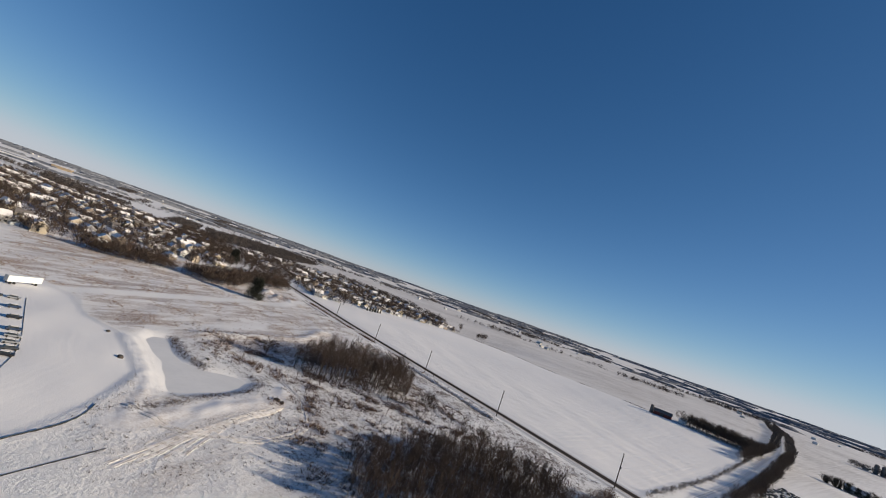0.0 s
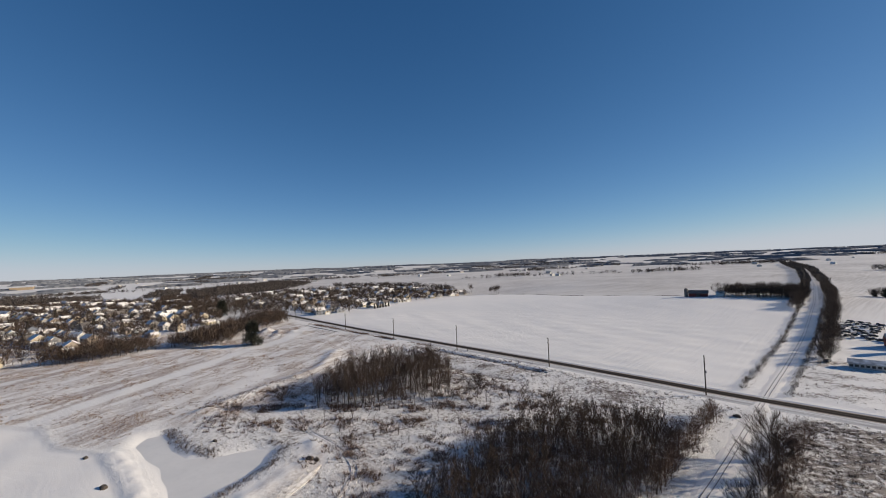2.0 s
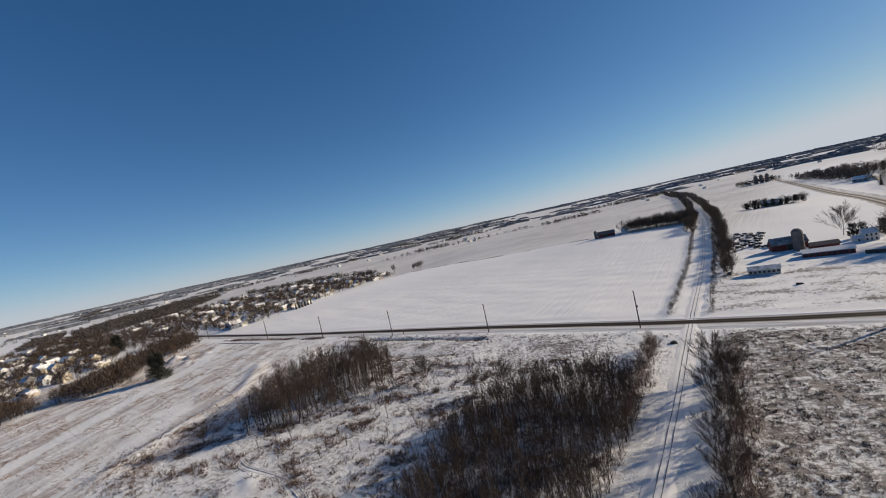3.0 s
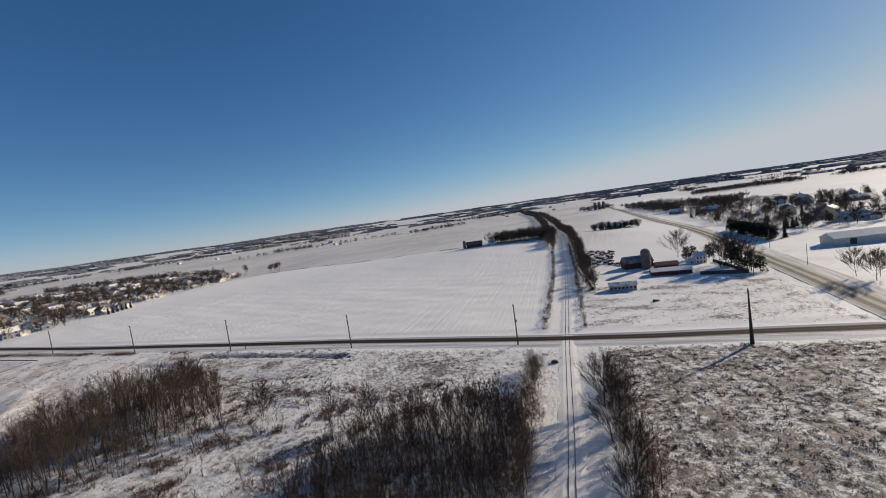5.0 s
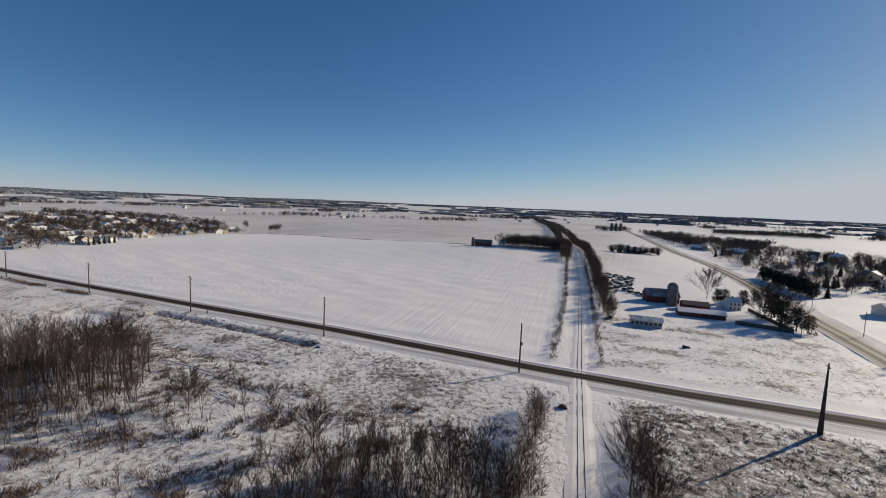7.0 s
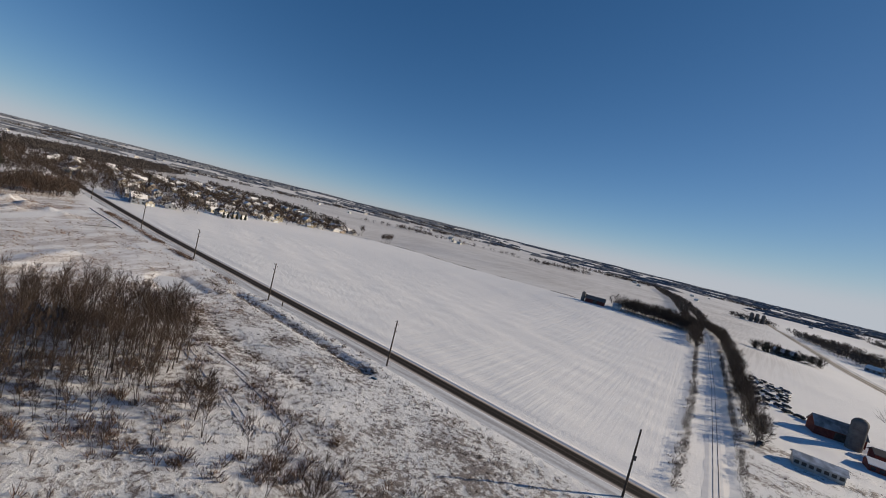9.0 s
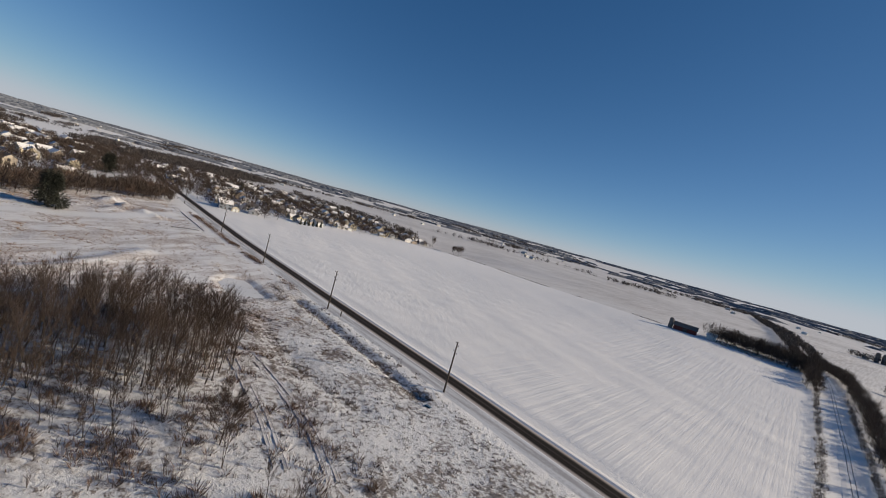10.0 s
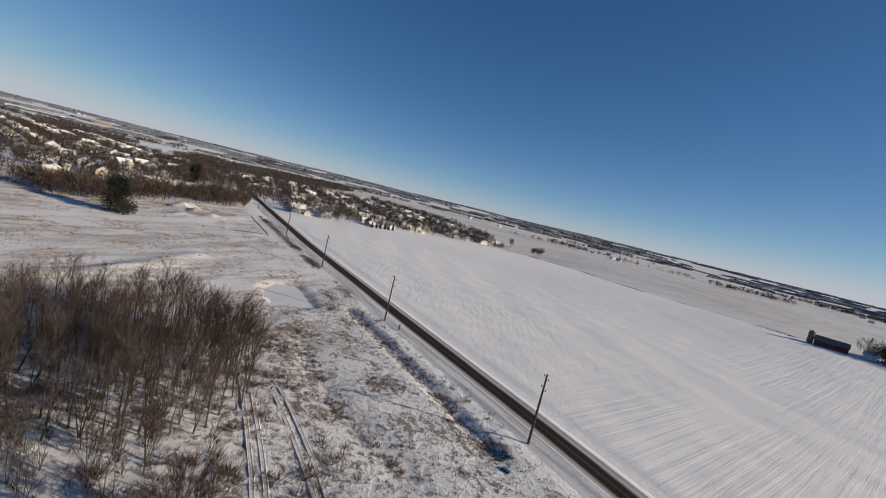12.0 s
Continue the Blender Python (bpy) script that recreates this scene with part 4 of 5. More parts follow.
def straw_chance(X, Y):
    w = cover(X, Y)[1]
    return np.clip(w * (0.35 + 0.7 * wobble(X, Y, 14, 23) + 0.5 * wobble(X, Y, 5, 24)), 0, 1)


tufts("weed_tufts", spots_by(weed_chance, 16, 130, -150, -2, 70000, 31), M_GRASS, "dense clumps of dry brown weeds standing in snow", 0.42, 0.75, 10, 41, thick=0.4)
tufts("weed_tufts", spots_by(weed_chance, -112, 16, -142, 0, 42000, 32), M_GRASS, "scattered dry weeds standing in snow", 0.40, 0.65, 8, 42, thick=0.4)
tufts("weed_tufts", spots_by(weed_chance, -15, 84, 10, 240, 30000, 33), M_GRASS, "dry weeds in the snowy paddock and verges", 0.28, 0.6, 8, 43, thick=0.35)
tufts("meadow_grass", spots_by(straw_chance, -300, -85, -172, -6, 46000, 34), M_STRAW, "tan dry grass on the snowy meadow", 0.32, 0.8, 5, 44)


def brush_chance(X, Y):
    near = in_box(X, Y, -104, 10, -104, -28, 6)
    return near * np.clip(0.12 + 0.6 * wobble(X, Y, 13, 25) + 0.4 * wobble(X, Y, 4, 26), 0, 1) * (to_poly(X, Y, POND) > 9)


def verge_chance(X, Y):
    gap = np.abs(X - rail_x(Y))
    a = np.exp(-((gap - 6.4) / 1.1) ** 2) * (np.abs(Y - road_y(X)) > 9) * (Y > -115) * np.clip(0.35 + 0.8 * wobble(X, Y, 9, 29), 0, 1)
    b = np.exp(-((Y - road_y(X) + 8.2) / 1.3) ** 2) * (X < -58) * (X > -260) * np.clip(0.4 + wobble(X, Y, 18, 28), 0, 1)
    c = np.exp(-(to_poly(X, Y, [(-92, -101), (-86, -108), (-78, -107), (-70, -96)], False) / 3.0) ** 2)
    return np.maximum(np.maximum(a * 0.8, b), c)


def reed_chance(X, Y):
    d = np.minimum(to_poly(X, Y, REEDS[1], False) - 0.7, np.minimum(to_poly(X, Y, REEDS[0], False) - 0.8, to_poly(X, Y, REEDS[2], False)))
    return np.exp(-(np.maximum(d, 0) / 1.1) ** 2) * np.clip(0.75 + 0.5 * wobble(X, Y, 4, 20), 0, 1)


def edge_chance(X, Y):
    d = to_poly(X, Y, FIELD[3:7], False)
    return np.exp(-(d / 1.3) ** 2) * np.clip(0.2 + 0.9 * wobble(X, Y, 40, 19), 0, 1)


tufts("pond_reeds", np.concatenate([spots_by(reed_chance, -92, -28, -136, -96, 16000, 39), spots_by(reed_chance, -130, -106, -14, -3, 1100, 39)]), M_GRASS, "grey-brown reeds on the pond's snowy bank", 0.7, 0.5, 7, 49, thick=0.3)
tufts("field_edge_grass", spots_by(edge_chance, -402, -14, 222, 334, 60000, 40), M_GRASS, "line of dry grass along the field's far edge", 0.6, 1.2, 6, 50, thick=0.6)
tufts("low_brush", spots_by(brush_chance, -106, 12, -106, -26, 9000, 35), M_BRUSH, "low russet brush and brambles between the woods", 1.1, 1.7, 22, 45, "brush", 0.22)
tufts("low_brush", spots_by(verge_chance, -260, 45, -116, 200, 60000, 36), M_BRUSH, "dark brambles on the verges", 0.8, 1.2, 12, 46, "brush", 0.3)
verge_spots = []
for y in np.arange(12, 200, 0.8):
    for side, chance in ((-6.2, 0.8), (4.6, 0.75), (8.5, 0.25 if y > 60 else 0.0)):
        if random.random() < chance:
            x = float(rail_x(y)) + side + random.uniform(-0.7, 0.7)
            verge_spots.append((x, y, alt(x, y)))
crowns("verge_brush", np.array(verge_spots), M_TWIG2, "knee-high to head-high dark scrub along the railway fence", 2.0, 1.9, 80, 58, "brush", 0.012)
row_spots = []
for y0, y1, side, step in ((190, 470, -7.5, 1.7), (62, 120, 9.5, 2.6), (112, 470, 9.2, 1.7)):
    for y in np.arange(y0, y1, step):
        x = float(rail_x(y)) + side + random.uniform(-2.4, 2.4)
        row_spots.append((x, y, alt(x, y)))
copse = np.array([(x, y, alt(x, y)) for x, y in scatter(190, [(-72, 238), (-64, 262), (-20, 268), (-18, 236)], 1.8, 106)])
crowns("copse_brush", copse, M_TWIG2, "dense brown crowns of the copse at the field's end", 10.0, 6.0, 90, 55, "trees", 0.009)
near_spots = []
for y in np.arange(-112, -17, 0.9):
    x = float(rail_x(y)) + random.uniform(7.0, 11.5)
    near_spots.append((x, y, alt(x, y)))
for y in np.arange(-62, -16, 0.8):
    x = float(rail_x(y)) - random.uniform(5.8, 8.4)
    near_spots.append((x, y, alt(x, y)))
crowns("rail_side_brush", np.array(near_spots), M_BRUSH, "tangled brown brush beside the rails", 4.6, 4.0, 170, 57, "brush", 0.005)
crowns("rail_row_brush", np.array(row_spots), M_TWIG2, "dense brown undergrowth of the tree rows along the railway", 7.2, 5.6, 170, 54, "brush", 0.009)


def thicket(name, spots, material, label, tall, shoots, seed):
    """Slim upright stems too many to count, each with a brush of thin shoots that rise along it."""
    r = np.random.RandomState(seed)
    n = len(spots)
    h = tall * r.uniform(0.55, 1.1, n)
    lean = r.normal(0, 0.06, (n, 2))
    up = np.stack([lean[:, 0], lean[:, 1], np.ones(n)], 1)
    side = r.normal(size=(n, 3)) * (1, 1, 0)
    side = side / np.linalg.norm(side, axis=1)[:, None] * (h * 0.004)[:, None]
    v = [np.stack([spots - side, spots + side, spots + up * h[:, None]], 1).reshape(-1, 3)]
    H, base, U = np.repeat(h, shoots), np.repeat(spots, shoots, axis=0), np.repeat(up, shoots, axis=0)
    k = len(H)
    f, a = r.uniform(0.25, 0.9, k), r.uniform(0, 6.283, k)
    p = base + U * (H * f)[:, None]
    d = np.stack([np.cos(a), np.sin(a), r.uniform(1.2, 3.0, k)], 1)
    q = p + d / np.linalg.norm(d, axis=1)[:, None] * (H * r.uniform(0.12, 0.26, k))[:, None]
    w = np.cross(d, r.normal(size=(k, 3)))
    w = w / np.linalg.norm(w, axis=1)[:, None] * 0.011
    v.append(np.stack([p - w, p + w, q], 1).reshape(-1, 3))
    v = np.concatenate(v)
    me = mesh_of(name, v, np.arange(len(v)).reshape(-1, 3), material)
    return tagged(new(name, me), label, "brush", kind="stuff")


under = np.array([(x, y, alt(x, y)) for poly, n, s in ((WOODS_A, 150, 107), (WOODS_B, 1150, 108)) for x, y in scatter(n, poly, 0.7, s)])
thicket("thicket_stems", under, M_TWIG, "thin upright stems crowding beneath the bare trees", 7.0, 30, 56)


def wet_chance(X, Y):
    d = np.minimum(to_poly(X, Y, DITCH, False), to_poly(X, Y, SWALE, False) + 0.6)
    return np.exp(-(d / 1.7) ** 2) * np.clip(0.7 + 0.5 * wobble(X, Y, 5, 27), 0, 1)


tufts("ditch_weeds", spots_by(wet_chance, -116, -46, -32, -1, 9000, 37), M_GRASS, "dark reeds and weeds along the ditches", 0.55, 0.7, 10, 47, "dry grass", 0.35)
tufts("low_brush", spots_by(lambda X, Y: np.exp(-((Y + 2.2) / 1.2) ** 2) * np.clip(0.3 + 0.9 * wobble(X, Y, 22, 28), 0, 1), -262, -108, -6, 2, 5000, 38), M_BRUSH, "dark brambles on the road's verge", 0.9, 1.3, 16, 48, "brush", 0.25)


# ---- buildings ----
def gable(bm, x0, x1, y0, y1, z0, z1, over=0.4, thick=0.18):
    """A gable roof with its ridge along x, as two slabs."""
    ym, slope = (y0 + y1) / 2, (z1 - z0) / ((y1 - y0) / 2)
    for s, ye in ((-1, y0), (1, y1)):
        e = ye + s * over
        ze = z0 - over * slope
        pts = [(x0 - over, e, ze), (x1 + over, e, ze), (x1 + over, ym, z1), (x0 - over, ym, z1)]
        lo = [bm.verts.new((a, b, c + 0.02)) for a, b, c in pts]
        hi = [bm.verts.new((a, b, c + 0.02 + thick)) for a, b, c in pts]
        bm.faces.new(hi)
        bm.faces.new(lo[::-1])
        for i in range(4):
            j = (i + 1) % 4
            bm.faces.new((lo[i], lo[j], hi[j], hi[i]))
    return bm


def walls(bm, x0, x1, y0, y1, z0, z1, peak):
    """A wall body with gable ends up to the peak."""
    ym = (y0 + y1) / 2
    ring = [(x0, y0), (x1, y0), (x1, y1), (x0, y1)]
    lo = [bm.verts.new((x, y, z0)) for x, y in ring]
    hi = [bm.verts.new((x, y, z1)) for x, y in ring]
    pa, pb = bm.verts.new((x0, ym, peak)), bm.verts.new((x1, ym, peak))
    bm.faces.new((lo[0], lo[1], hi[1], hi[0]))
    bm.faces.new((lo[2], lo[3], hi[3], hi[2]))
    bm.faces.new((lo[1], lo[2], hi[2], pb, hi[1]))
    bm.faces.new((lo[3], lo[0], hi[0], pa, hi[3]))
    bm.faces.new(lo[::-1])
    bm.faces.new((hi[0], hi[1], pb, pa))
    bm.faces.new((hi[2], hi[3], pa, pb))
    return bm


def simple_window(parent, x, y, z, w, h, face):
    """A dark pane set 3 cm proud of a wall, for houses a long way off."""
    p = bmesh.new()
    a, c = (w / 2, 0.03) if face[0] == "y" else (0.03, w / 2)
    box(p, x - a, x + a, y - c, y + c, z - h / 2, z + h / 2)
    part("window", p, M_GLASS, parent)


def window(parent, x, y, z, w, h, face):
    """A window with frame and pane on a wall that looks along face ('x+', 'x-', 'y+', 'y-')."""
    s = 1 if face[1] == "+" else -1
    f, p = bmesh.new(), bmesh.new()
    if face[0] == "y":
        box(f, x - w / 2 - 0.09, x + w / 2 + 0.09, y - 0.03, y + 0.03 + 0.02 * s, z - h / 2 - 0.09, z + h / 2 + 0.09)
        box(p, x - w / 2, x + w / 2, y + s * 0.03 - 0.02, y + s * 0.03 + 0.025, z - h / 2, z + h / 2)
    else:
        box(f, x - 0.03, x + 0.03 + 0.02 * s, y - w / 2 - 0.09, y + w / 2 + 0.09, z - h / 2 - 0.09, z + h / 2 + 0.09)
        box(p, x + s * 0.03 - 0.02, x + s * 0.03 + 0.025, y - w / 2, y + w / 2, z - h / 2, z + h / 2)
    fr = part("window", f, M_TRIM, parent)
    part("pane", p, M_GLASS, fr)


def house(kind, detailed):
    """A suburban house with garage wing; the roof carries snow."""
    L, W, H, P = ((11, 8, 5.2, 8.0), (13, 8.5, 3.0, 5.4), (10, 9, 5.4, 8.6), (14, 8, 3.0, 5.2), (9, 8, 5.0, 7.6))[kind]
    t = thing("house", "suburban house with pale siding under a snowy roof", "house")
    bm = bmesh.new()
    walls(bm, -L / 2, L / 2, -W / 2, W / 2, -0.5, H, P)
    part("wall", bm, M_SIDING, t)
    bm = bmesh.new()
    gable(bm, -L / 2, L / 2, -W / 2, W / 2, H, P, 0.45, 0.25)
    part("roof", bm, M_SNOW if kind != 4 else M_SHINGLE, t, "snow-covered gable roof" if kind != 4 else "dark shingle roof")
    gx0 = L / 2 + 0.02
    bm = bmesh.new()
    walls(bm, -3.2, 3.2, 0, 6.4, -0.5, 2.7, 4.4)
    bmesh.ops.rotate(bm, verts=bm.verts, matrix=Matrix.Rotation(radians(-90), 3, "Z"))
    bmesh.ops.translate(bm, verts=bm.verts, vec=(gx0 - 0.6, -W / 2 + 2.2, 0))
    part("garage", bm, M_SIDING, t)
    bm = bmesh.new()
    gable(bm, -3.2, 3.2, 0, 6.4, 2.7, 4.4, 0.4, 0.22)
    bmesh.ops.rotate(bm, verts=bm.verts, matrix=Matrix.Rotation(radians(-90), 3, "Z"))
    bmesh.ops.translate(bm, verts=bm.verts, vec=(gx0 - 0.6, -W / 2 + 2.2, 0))
    part("garage_roof", bm, M_SNOW, t, "snow-covered garage roof")
    if detailed:
        bm = bmesh.new()
        box(bm, -L * 0.2, -L * 0.2 + 0.9, -0.5, 0.4, H, P + 1.0)
        part("chimney", bm, M_DARKWOOD, t)
        bm = bmesh.new()
        box(bm, gx0 + 0.2, gx0 + 5.0, -W / 2 - 1.06, -W / 2 - 0.98, 0, 2.2)
        part("garage_door", bm, M_TRIM, t)
        bm = bmesh.new()
        box(bm, -0.5, 0.5, -W / 2 - 0.06, -W / 2 + 0.02, 0, 2.1)
        part("door", bm, M_DARKWOOD, t)
        for z in ((1.6, 4.1) if H > 4 else (1.6,)):
            for x in (-L * 0.34, L * 0.28):
                simple_window(t, x, -W / 2, z, 1.6, 1.4, "y-")
                simple_window(t, x, W / 2, z, 1.6, 1.4, "y+")
            simple_window(t, -L / 2, 0.5, z, 1.4, 1.4, "x-")
    return t


near_houses = [house(k, True) for k in range(5)]
far_houses = [house(k, False) for k in range(5)]
TOWN_S = [(-236, -196), (-240, -150), (-290, -112), (-300, -75), (-340, -40), (-420, -20), (-640, -10), (-820, -100), (-860, -250), (-560, -330)]
TOWN_N = [(-296, 24), (-318, 100), (-350, 195), (-425, 320), (-470, 340), (-680, 262), (-690, 90), (-640, 34), (-480, 20)]
rows_s, rows_n = [], []
rnd = random.Random(77)
for poly, got, tilt in ((TOWN_S, rows_s, 18), (TOWN_N, rows_n, -12)):
    c, s = math.cos(radians(tilt)), math.sin(radians(tilt))
    cells = [(i, j) for i in range(-60, 60) for j in range(-45, 45)]
    spots = []
    for i, j in cells:
        u, v = i * 17.5 + (j % 2) * 6, j * 25 + (8 if (j % 2) else 0)
        spots.append((-560 + u * c - v * s + rnd.uniform(-2.5, 2.5), u * s + v * c + rnd.uniform(-2.5, 2.5)))
    inside = to_poly(np.array([p[0] for p in spots]), np.array([p[1] for p in spots]), poly) < -4
    for (i, j), (x, y), ok in zip(cells, spots, inside):
        if ok and rnd.random() < 0.93:
            got.append((x, y, tilt + (0 if j % 2 else 180) + rnd.choice((0, 0, 90)) + rnd.uniform(-16, 16)))
town_spots, rest = [], []
for got, group in ((rows_s, "houses of the town"), (rows_n, "houses along the field")):
    got.sort(key=lambda p: math.hypot(p[0] - 20, p[1] + 80))
    for n, (x, y, a) in enumerate(got):
        town_spots.append((x, y))
        if n >= 120:
            rest.append((x, y, a))
            continue
        put(rnd.choice(near_houses if n < 34 else far_houses), USED, x, y, rnd.uniform(0.68, 0.86), a, group)

# the houses further off, joined
for name, roof, mat, label in (("far_house_walls", False, M_SIDING2, "pale walls of many distant houses"), ("far_house_roofs", True, M_SNOW, "snowy roofs of many distant houses")):
    q = random.Random(3)
    verts, faces = [], []
    for x, y, a in rest:
        L, W, H = q.uniform(8, 11.5), q.uniform(6, 7.5), q.choice((2.5, 4.2, 4.2))
        P = H + 2.4
        m = pose(x, y, alt(x, y), 0, 0, a)
        k = len(verts)
        if roof:
            o, t = 0.4, 0.25
            for s in (-1, 1):
                k = len(verts)
                pts = [(-L / 2 - o, s * (W / 2 + o), H - 0.25), (L / 2 + o, s * (W / 2 + o), H - 0.25), (L / 2 + o, 0, P), (-L / 2 - o, 0, P)]
                verts += [m @ Vector(p) for p in pts] + [m @ (Vector(p) + Vector((0, 0, t))) for p in pts]
                faces += [(k + 4, k + 5, k + 6, k + 7), (k, k + 3, k + 2, k + 1), (k, k + 1, k + 5, k + 4), (k + 1, k + 2, k + 6, k + 5), (k + 3, k, k + 4, k + 7)]
        else:
            pts = [(-L / 2, -W / 2, -0.5), (L / 2, -W / 2, -0.5), (L / 2, W / 2, -0.5), (-L / 2, W / 2, -0.5), (-L / 2, -W / 2, H), (L / 2, -W / 2, H), (L / 2, W / 2, H), (-L / 2, W / 2, H), (-L / 2, 0, P), (L / 2, 0, P)]
            verts += [m @ Vector(p) for p in pts]
            faces += [(k, k + 1, k + 5, k + 4), (k + 2, k + 3, k + 7, k + 6), (k + 1, k + 2, k + 6, k + 9, k + 5), (k + 3, k, k + 4, k + 8, k + 7)]
    tagged(new(name, mesh_of(name, verts, faces, mat)), label, "houses", kind="stuff")

# trees among the houses, and the brushy belt on the town's edge
town_trees = [make_tree("garden_tree", "leafless garden tree among the houses", "tree", 60 + i, M_BARK, M_TWIG, height=8.5 + i, spread=4.2, stems=1, limbs=10, twigs=5, fine=3, fork=0.2) for i in range(3)]
garden_spruces = [make_spruce("spruce", "dark green conifer among the snowy houses", 70 + i, 8 + i * 2, 4.5 + i * 0.6, 8) for i in range(2)]
for poly, n, seed in ((TOWN_S, 130, 201), (TOWN_N, 80, 202)):
    for x, y in scatter(n, poly, 7, seed, town_spots, 6.5):
        put(rnd.choice(town_trees), USED, x, y, rnd.uniform(0.7, 1.15), group="garden trees")
    for x, y in scatter(n // 3, poly, 9, seed + 5, town_spots, 6.5):
        put(rnd.choice(garden_spruces), USED, x, y, rnd.uniform(0.6, 1.1), group="garden conifers")
BELT = [(-222, -84), (-236, -96), (-262, -76), (-292, -52), (-330, -16), (-322, 0), (-290, -6), (-266, -42), (-240, -58), (-225, -66)]
garden_brush = np.array([(x, y, alt(x, y)) for poly, n, s in ((TOWN_S, 2300, 221), (TOWN_N, 1250, 222), ([(-330, -30), (-430, -22), (-780, -25), (-820, 40), (-480, 18), (-340, 22)], 420, 224), (BELT, 230, 223), ([(-236, -100), (-224, -125), (-234, -150), (-252, -128), (-256, -100)], 90, 225), ([(-760, -20), (-560, -60), (-420, -40), (-430, -18), (-640, -8)], 420, 226)) for x, y in scatter(n, poly, 2.2, s, town_spots, 3.2)])
crowns("garden_trees_far", garden_brush, M_TWIG2, "bare brown trees crowded between the houses", 8.5, 6.5, 80, 51, thick=0.017)
belt_trees = [make_tree("belt_tree", "leafless tree in the brushy belt before the town", "tree", 80 + i, M_TWIG2, (M_TWIG, M_TWIG, M_REDTWIG)[i], height=6.5 + i, spread=3.6, stems=2, limbs=9, twigs=6, fine=7, fork=0.06, rise=(0.5, 1.8)) for i in range(3)]
for poly, n, seed in ((BELT, 150, 211), ([(-236, -98), (-228, -140), (-236, -150), (-254, -128), (-250, -96)], 50, 212)):
    for x, y in scatter(n, poly, 2.6, seed):
        put(rnd.choice(belt_trees), USED, x, y, rnd.uniform(0.6, 1.25), group="trees of the belt before the town")
big = make_pine("pine", "large broad dark pine at the meadow's edge", 90, 13.5, 12.0, 5200, 0.014, 34, 0.075)
put(big, USED, -204, -60.5, 1.0, group="large pines")
put(big, USED, -395, -28, 1.1, group="large pines")
hedge = make_spruce("hedge_conifer", "slim dark conifer in a row by the field", 91, 5.5, 2.4, 8)
for i in range(6):
    put(hedge, USED, -311 - i * 1.6, 84 + i * 4.2, 1.0, group="row of conifers by the field")
lone = make_tree("lone_tree", "tall leafless tree at the end of the houses", "tree", 92, M_BARK, M_TWIG, height=13, spread=6.0, stems=2, limbs=12, twigs=8, fine=10, fork=0.3, whip=0.0018)
put(lone, USED, -440, 338, 1.25, group="trees at the field's end")
for i, (x, y, s) in enumerate(((-398, 336, 0.85), (-392, 333, 0.95), (-386, 331, 1.0), (-378, 327, 1.05), (-373, 326, 1.1))):
    put(lone, USED, x, y, s, group="trees at the field's end")


# ---- farmstead by the crossing ----
def outbuilding(name, label, cat, at, L, W, H, P, m_wall, m_roof, roof_label, doors=0, row=0, over=0.35):
    t = thing(name, label, cat, at=at)
    bm = bmesh.new()
    walls(bm, -L / 2, L / 2, -W / 2, W / 2, -0.6, H, P)
    part("wall", bm, m_wall, t)
    bm = bmesh.new()
    gable(bm, -L / 2, L / 2, -W / 2, W / 2, H, P, over, 0.22)
    part("roof", bm, m_roof, t, roof_label)
    for i in range(row):
        x = -L / 2 + L * (i + 0.5) / row
        simple_window(t, x, -W / 2, H * 0.55, 0.9, 0.8, "y-")
    for i in range(doors):
        bm = bmesh.new()
        x = -L / 2 + L * (i + 0.5) / doors
        box(bm, x - 1.3, x + 1.3, -W / 2 - 0.07, -W / 2 + 0.02, 0, H * 0.85)
        part("door", bm, M_DARKWOOD, t)
    return t


def silo(x, y, r, h, dome, label, group=""):
    t = thing("silo", label, "silo", group, pose(x, y, alt(x, y)))
    bm = bmesh.new()
    tube(bm, (0, 0, -0.5), (0, 0, h), r, r, 24)
    part("tower", bm, M_CONCRETE, t)
    for i in range(int(h / 1.2)):
        bm = bmesh.new()
        tube(bm, (0, 0, 0.6 + i * 1.2), (0, 0, 0.68 + i * 1.2), r + 0.03, r + 0.03, 24)
        part("hoop", bm, M_STEEL, t)
    bm = bmesh.new()
    for i in range(4):
        a, b = i * 0.39, (i + 1) * 0.39
        tube(bm, (0, 0, h + dome * math.sin(a)), (0, 0, h + dome * math.sin(b)), (r + 0.08) * math.cos(a), max(0.05, (r + 0.08) * math.cos(b)), 24)
    part("dome", bm, M_CONCRETE, t, "rounded dull grey dome")
    return t


silo(38.9, 101.5, 2.0, 7.4, 1.9, "grey concrete silo with a metal dome beside a red barn")
outbuilding("barn", "dark red wooden barn next to a silo", "barn", pose(35.2, 107.2, 0, 0, 0, 14), 12.5, 6.5, 3.2, 5.6, M_REDWALL, M_DUSTED, "dark roof dusted with snow", 1)
outbuilding("stable", "long low dark red stable with open stalls", "barn", pose(47, 86.5, 0, 0, 0, 4), 15, 6.0, 1.9, 2.8, M_REDWALL, M_SNOW, "low snow-covered roof", 0, 9)
outbuilding("cattle_shed", "low dark cattle shed behind the stable", "shed", pose(46.5, 98, 0, 0, 0, 8), 9, 5, 2.4, 3.4, M_REDWALL, M_SHINGLE, "dark shingle roof")
outbuilding("shed", "low grey sheet-metal shed standing alone in the paddock", "shed", pose(28.0, 62.0, 0, 0, 0, 4), 9.5, 4.4, 2.0, 2.8, M_GREYMETAL, M_PATCHY, "patchy snow-covered roof", 0, 7)
